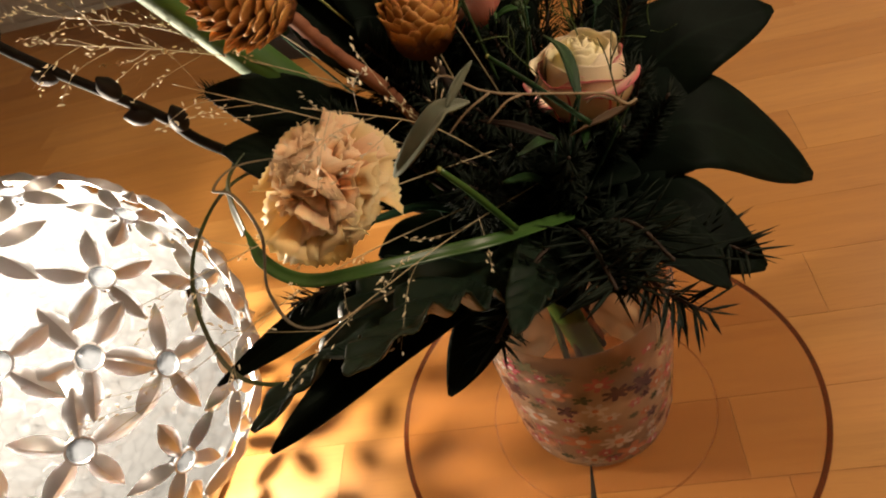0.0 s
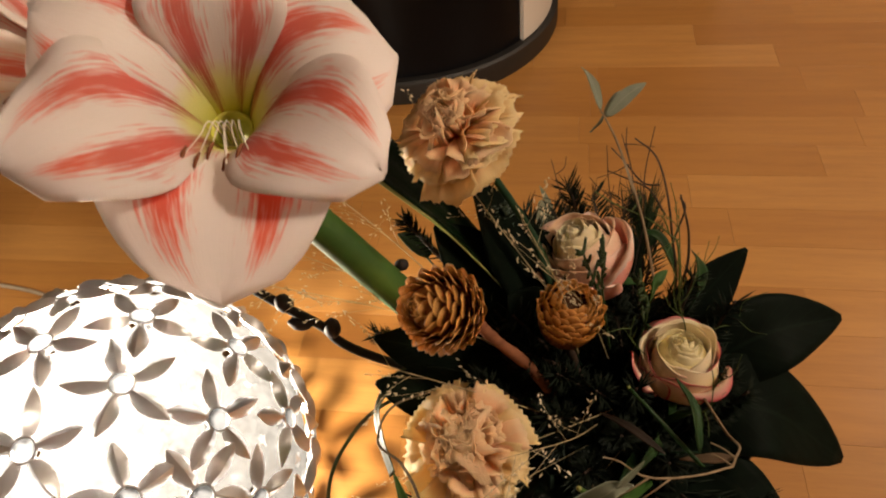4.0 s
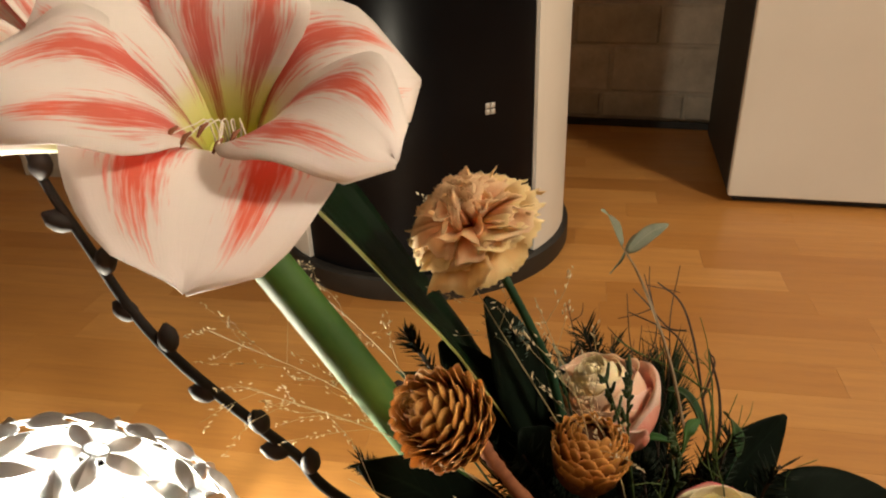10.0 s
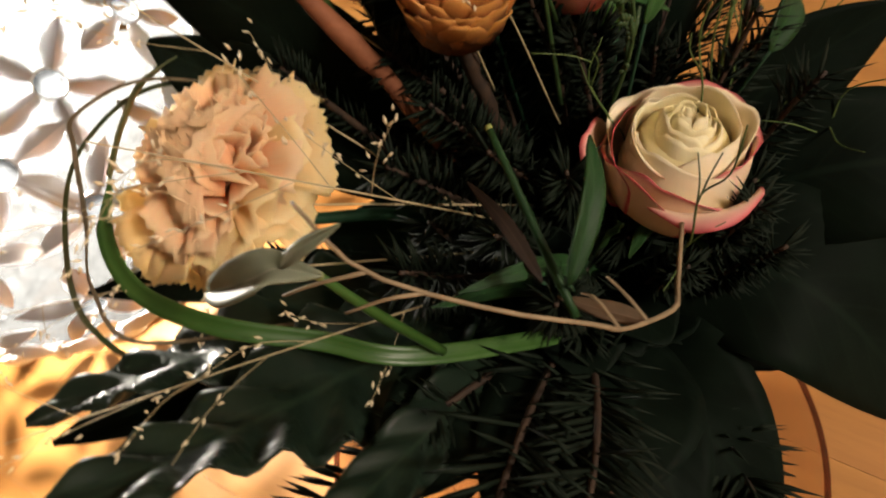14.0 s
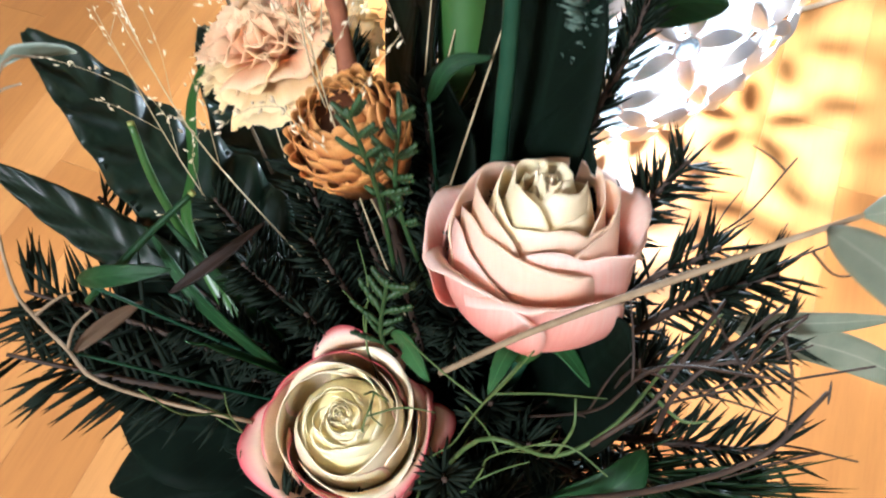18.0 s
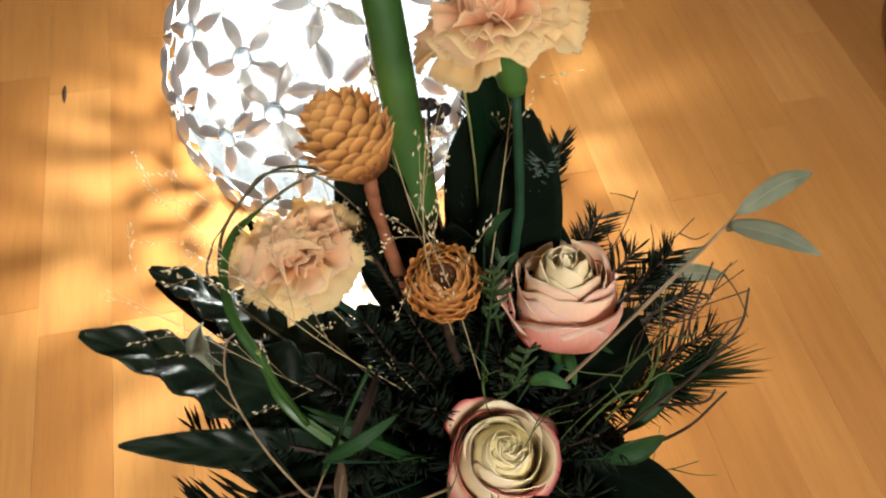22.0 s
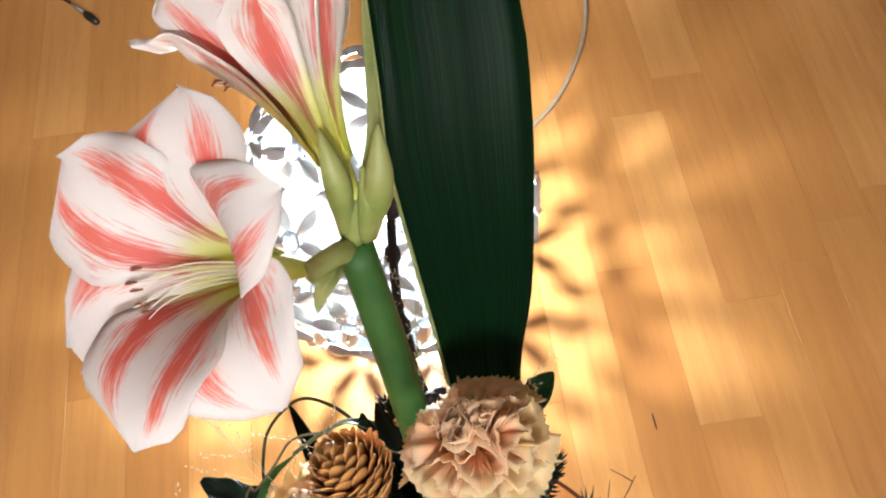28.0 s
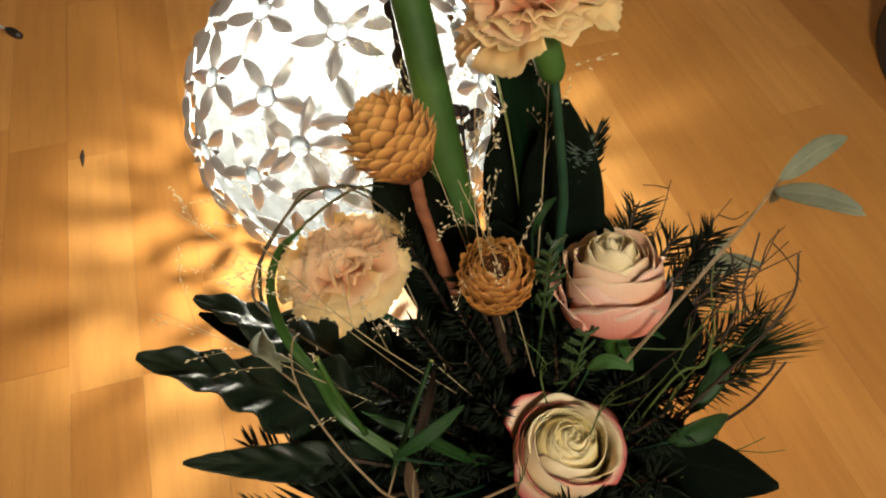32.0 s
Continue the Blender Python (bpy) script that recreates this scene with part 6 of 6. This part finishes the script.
for sp, n, w, mat, lab in (([(0.031, -0.048, 0.356), (0.030, -0.030, 0.367), (0.024, -0.013, 0.368)], (0.6, -0.3, 0.7), 0.0065, "M_SEPALD", "pointed bright green leaf among dark foliage"),
                           ([(0.050, -0.045, 0.345), (0.038, -0.043, 0.340), (0.026, -0.040, 0.334)], (0.7, -0.1, 0.6), 0.006, "M_DRY", "dry tan leaf hanging from a pale twig"),
                           ([(0.020, -0.035, 0.330), (0.004, -0.022, 0.333), (-0.012, -0.012, 0.334)], (0.4, -0.2, 0.8), 0.005, "M_DRYD", "withered brown leaf lying inside the bouquet"),
                           ([(-0.112, 0.090, 0.352), (-0.122, 0.106, 0.352), (-0.134, 0.122, 0.343)], (0.4, -0.1, 0.9), 0.019, "M_SEPALD", "green leaf with pointed tip behind the strap leaf"),
                           ([(0.022, 0.052, 0.350), (0.025, 0.057, 0.362), (0.033, 0.066, 0.362)], (0.7, -0.2, 0.6), 0.008, "M_SEPAL", "small green leaf between the roses"),
                           ([(0.060, 0.080, 0.325), (0.062, 0.096, 0.332), (0.060, 0.112, 0.330)], (0.7, -0.2, 0.6), 0.013, "M_SEPALD", "small green leaf below the pink rose"),
                           ([(0.050, 0.100, 0.320), (0.040, 0.118, 0.335), (0.028, 0.124, 0.336)], (0.7, -0.2, 0.6), 0.012, "M_SEPALD", "small green leaf below the pink rose"),
                           ([(-0.036, 0.046, 0.385), (-0.041, 0.052, 0.396), (-0.046, 0.062, 0.396)], (0.6, 0.2, 0.7), 0.0045, "M_SEPALD", "small green leaf beside the amaryllis stem")):
    t = thing("small_leaf", lab, "foliage", sp[0], "small loose leaves")
    V, F, uv = shell(rel(t, leaf_grid(sp, n, w, 0.25).reshape(-1, 3)).reshape(7, 14, 3), 0.0006)
    put("blade", mesh_from("blade", V, F, {"M_SEPAL": M_SEPAL, "M_DRY": M_DRY, "M_DRYD": M_DRYD, "M_SEPALD": M_SEPALD}[mat], uv), t)
    put("stem", mesh_from("stem", *tube(rel(t, smooth_path([sp[0], np.array(sp[0]) * 0.6 + BIND * 0.4 + [0, 0, 0.01], BIND + [0, 0, 0.04]], 12)), [0.0006, 0.0010], 5), M_STEM_D), t)
for pts, r, lab in (([(-0.028, -0.065, 0.352), (-0.018, -0.061, 0.332), (-0.006, -0.052, 0.300)], 0.0016, "pale green cut stalk among the leaves"), ([(0.0, -0.019, 0.368), (0.016, -0.034, 0.358), (0.034, -0.050, 0.345)], 0.0012, "dark green cut stalk leaning over the leaves")):
    t = thing("cut_stalk", lab, "stalk", pts[0], "cut stalks")
    put("rod", mesh_from("rod", *tube(rel(t, smooth_path(pts, 14)), [r * 0.8, r, r], 8), M_BLADE if "pale" in lab else M_SEPALD), t)
    put("cut_end", mesh_from("cut_end", *tube(rel(t, [np.array(pts[0]), np.array(pts[0]) + (np.array(pts[0]) - pts[1]) * 0.05]), [r * 0.85, r * 0.8], 8), M_BRACT), t, label="pale cut end")
for sp, lab in (([(0.02, 0.02, 0.25), (0.030, -0.006, 0.318), (0.036, -0.016, 0.340)], "narrow green leaf beside the yellow rose"), ([(0.03, 0.02, 0.25), (0.020, -0.022, 0.320), (0.002, -0.050, 0.338)], "narrow green leaf with a pointed tip"), ([(0.02, 0.01, 0.25), (0.008, -0.022, 0.30), (-0.006, -0.052, 0.328)], "narrow green leaf with a pointed tip")):
    t = thing("narrow_leaf", lab, "foliage", sp[0], "narrow leaves")
    V, F, uv = shell(rel(t, leaf_grid(sp, (0.3, -0.4, 0.8), 0.0065, 0.2).reshape(-1, 3)).reshape(7, 14, 3), 0.0006)
    put("blade", mesh_from("blade", V, F, M_SEPALD, uv), t)
    put("midrib", mesh_from("midrib", *tube(rel(t, smooth_path(sp, 12)), [0.0005, 0.0003], 5), M_SEPAL), t)


def grass_loop(name, label, pts, width, mat, n=(0, 0, 1)):
    t = thing(name, label, "grass", tuple(pts[0]), "looped grass blades")
    S = smooth_path(pts, 60)
    T = np.gradient(S, axis=0)
    T /= np.linalg.norm(T, axis=1, keepdims=True)
    P = np.zeros((5, 60, 3))
    for j in range(60):
        nn = np.array(n, float) - T[j] * (np.array(n) @ T[j])
        nn /= np.linalg.norm(nn) + 1e-9
        side = np.cross(nn, T[j])
        w = width / 2 * min(1, 0.2 + 6 * (1 - j / 59))
        for i in range(5):
            u = i / 2 - 1
            P[i, j] = rel(t, S[j] + side * u * w + nn * 0.3 * w * u * u)
    V, F, uv = shell(P, 0.0006)
    put("blade", mesh_from("blade", V, F, mat, uv), t)
    put("midrib", mesh_from("midrib", *tube(rel(t, S[2:56]), [width * 0.07, width * 0.05], 5), mat), t)


grass_loop("grass_blade", "bright green grass blade bent into a loop below the carnation", [(0.03, -0.01, 0.262), (-0.012, -0.056, 0.300), (-0.040, -0.066, 0.309), (-0.067, -0.076, 0.318), (-0.095, -0.076, 0.320), (-0.113, -0.066, 0.326), (-0.123, -0.048, 0.332)], 0.0060, M_BLADE, (0, -0.5, 1))
grass_loop("grass_blade", "dark grass blade curving up round the carnation", [(-0.123, -0.048, 0.332), (-0.131, -0.028, 0.335), (-0.134, -0.008, 0.337), (-0.120, 0.012, 0.338), (-0.09, 0.02, 0.32), (-0.04, 0.03, 0.25)], 0.0066, M_BLADE_D, (-0.6, -0.6, 0.4))
grass_loop("grass_blade", "thin dark grass stalk curled in a wide loop", [(-0.02, 0.0, 0.24), (-0.100, -0.075, 0.262), (-0.147, -0.080, 0.268), (-0.165, -0.055, 0.292), (-0.157, -0.029, 0.319), (-0.125, 0.0, 0.33), (-0.06, 0.03, 0.29)], 0.0022, M_BLADE_D, (0, 0, 1))
grass_loop("grass_blade", "hair-thin brownish stalk looped over the carnation", [(-0.06, -0.05, 0.28), (-0.100, -0.085, 0.300), (-0.112, -0.080, 0.320), (-0.106, -0.070, 0.345), (-0.115, -0.055, 0.357), (-0.129, -0.041, 0.353), (-0.125, -0.015, 0.345), (-0.10, 0.01, 0.325)], 0.0013, M_TWIG_O, (0, 0, 1))


def panicle(start, end, seed, label, bend=0.02, branches=7, blen=0.045):
    t = thing("panic_grass", label, "grass", tuple(start), "airy grass panicles")
    rs = np.random.RandomState(seed)
    s, e = np.array(start, float), np.array(end, float)
    mid = (s + e) / 2 + rs.normal(0, bend * 0.4, 3) + [0, 0, bend]
    P = smooth_path([s, mid, e], 40)
    put("stalk", mesh_from("stalk", *tube(rel(t, P), [0.00038, 0.00026, 0.00016], 5), M_GRASS), t)
    bits, seeds = [], []
    d0 = (e - s) / np.linalg.norm(e - s)
    for q in range(branches):
        i = int(14 + 25 * q / branches)
        d = d0 * 0.8 + rs.normal(0, 0.42, 3)
        d /= np.linalg.norm(d)
        L = blen * rs.uniform(0.5, 1.1)
        C = smooth_path([P[i], P[i] + d * L * 0.5 + rs.normal(0, 0.002, 3), P[i] + d * L + [0, 0, -0.004]], 8)
        bits.append(tube(rel(t, C), [0.00014, 0.0001], 4))
        for w in range(3, 8):
            for _ in range(2):
                b = C[w] + rs.normal(0, 0.0012, 3)
                dd = d + rs.normal(0, 0.5, 3)
                dd /= np.linalg.norm(dd)
                seeds.append(tube(rel(t, [b, b + dd * 0.0010, b + dd * 0.0024]), [0.00012, 0.00046, 0.0001], 4))
    put("rays", mesh_from("rays", *join(bits), M_GRASS), t)["kind"] = "stuff"
    put("seeds", mesh_from("seeds", *join(seeds), M_SEED), t, label="pale shiny seeds")["kind"] = "stuff"


G0 = (-0.01, 0.04, 0.24)
for q, (s, e) in enumerate((((-0.06, 0.03, 0.33), (-0.215, 0.055, 0.415)), ((-0.07, 0.04, 0.34), (-0.21, 0.10, 0.45)), ((-0.05, 0.03, 0.33), (-0.19, 0.02, 0.41)), ((-0.03, 0.05, 0.35), (-0.10, 0.075, 0.47)), ((-0.02, 0.03, 0.33), (-0.055, 0.02, 0.46)),
                            ((-0.02, 0.0, 0.30), (-0.130, -0.02, 0.395)), ((-0.01, 0.0, 0.30), (-0.065, -0.075, 0.40)), ((0.01, 0.0, 0.28), (-0.09, -0.13, 0.335)), ((0.0, 0.01, 0.30), (-0.155, -0.095, 0.345)),
                            ((-0.01, 0.0, 0.28), (-0.19, -0.12, 0.30)), ((0.0, 0.04, 0.31), (-0.045, 0.01, 0.43)))):
    panicle(s, e, 60 + q, "airy panic grass with fine stalks and pale glinting seeds", 0.012, 12 if q < 3 else 7)


def fruit_twig():
    t = thing("berry_twig", "thin dark twig with small round dark buds", "twig", (-0.06, 0.05, 0.3))
    P = smooth_path([(-0.04, 0.05, 0.26), (-0.10, 0.045, 0.34), (-0.13, 0.048, 0.385)], 16)
    put("shoot", mesh_from("shoot", *tube(rel(t, P), [0.0014, 0.001], 6), M_WILLOW), t)
    for dx, dy, dz in ((0, 0.006, 0), (0.004, -0.005, 0.004), (-0.005, 0.003, 0.007), (0.003, 0.008, 0.010), (-0.002, -0.003, 0.012)):
        c = np.array([-0.124, 0.046, 0.376]) + (dx, dy, dz)
        put("bud", mesh_from("bud", *tube(rel(t, [c - [0, 0, 0.004], c - [0, 0, 0.002], c, c + [0, 0, 0.003]]), [0.001, 0.0040, 0.0042, 0.001], 9), M_BUD), t)


fruit_twig()
t = thing("floor_splinter", "dark pointed crack in the wooden floor below the glass plate", "crack", (0.0, -0.02, 0.0))
put("groove", mesh_from("groove", *(lambda g: (g[0], g[1]))(shell(np.array([[(-0.001, 0.014, 0.0002), (-0.005, -0.010, 0.0002), (-0.012, -0.048, 0.0002), (-0.016, -0.085, 0.0002)], [(0.0, 0.014, 0.0002), (-0.0015, -0.010, 0.0002), (-0.003, -0.048, 0.0002), (-0.008, -0.085, 0.0002)]]), 0.0002)), M_RUBBER), t)
t = thing("wood_knot", "small dark knot in the wooden floor", "knot", (-0.583, -0.246, 0.0))
put("spot", mesh_from("spot", *tube(rel(t, smooth_path([(-0.6010, -0.2441, -0.0009), (-0.5832, -0.2461, -0.0008), (-0.5659, -0.2470, -0.0009)], 9)), [0.0005, 0.0030, 0.0024, 0.0004], 8), M_TWIG), t)
t = thing("wood_fleck", "thin dark grain fleck in the wooden floor", "fleck", (-0.135, 0.273, 0.0))
put("spot", mesh_from("spot", *tube(rel(t, smooth_path([(-0.1205, 0.2722, -0.0008), (-0.135, 0.273, -0.0006), (-0.1495, 0.2738, -0.0008)], 9)), [0.0003, 0.0013, 0.0012, 0.0003], 8), M_TWIG), t)
lay_floor()
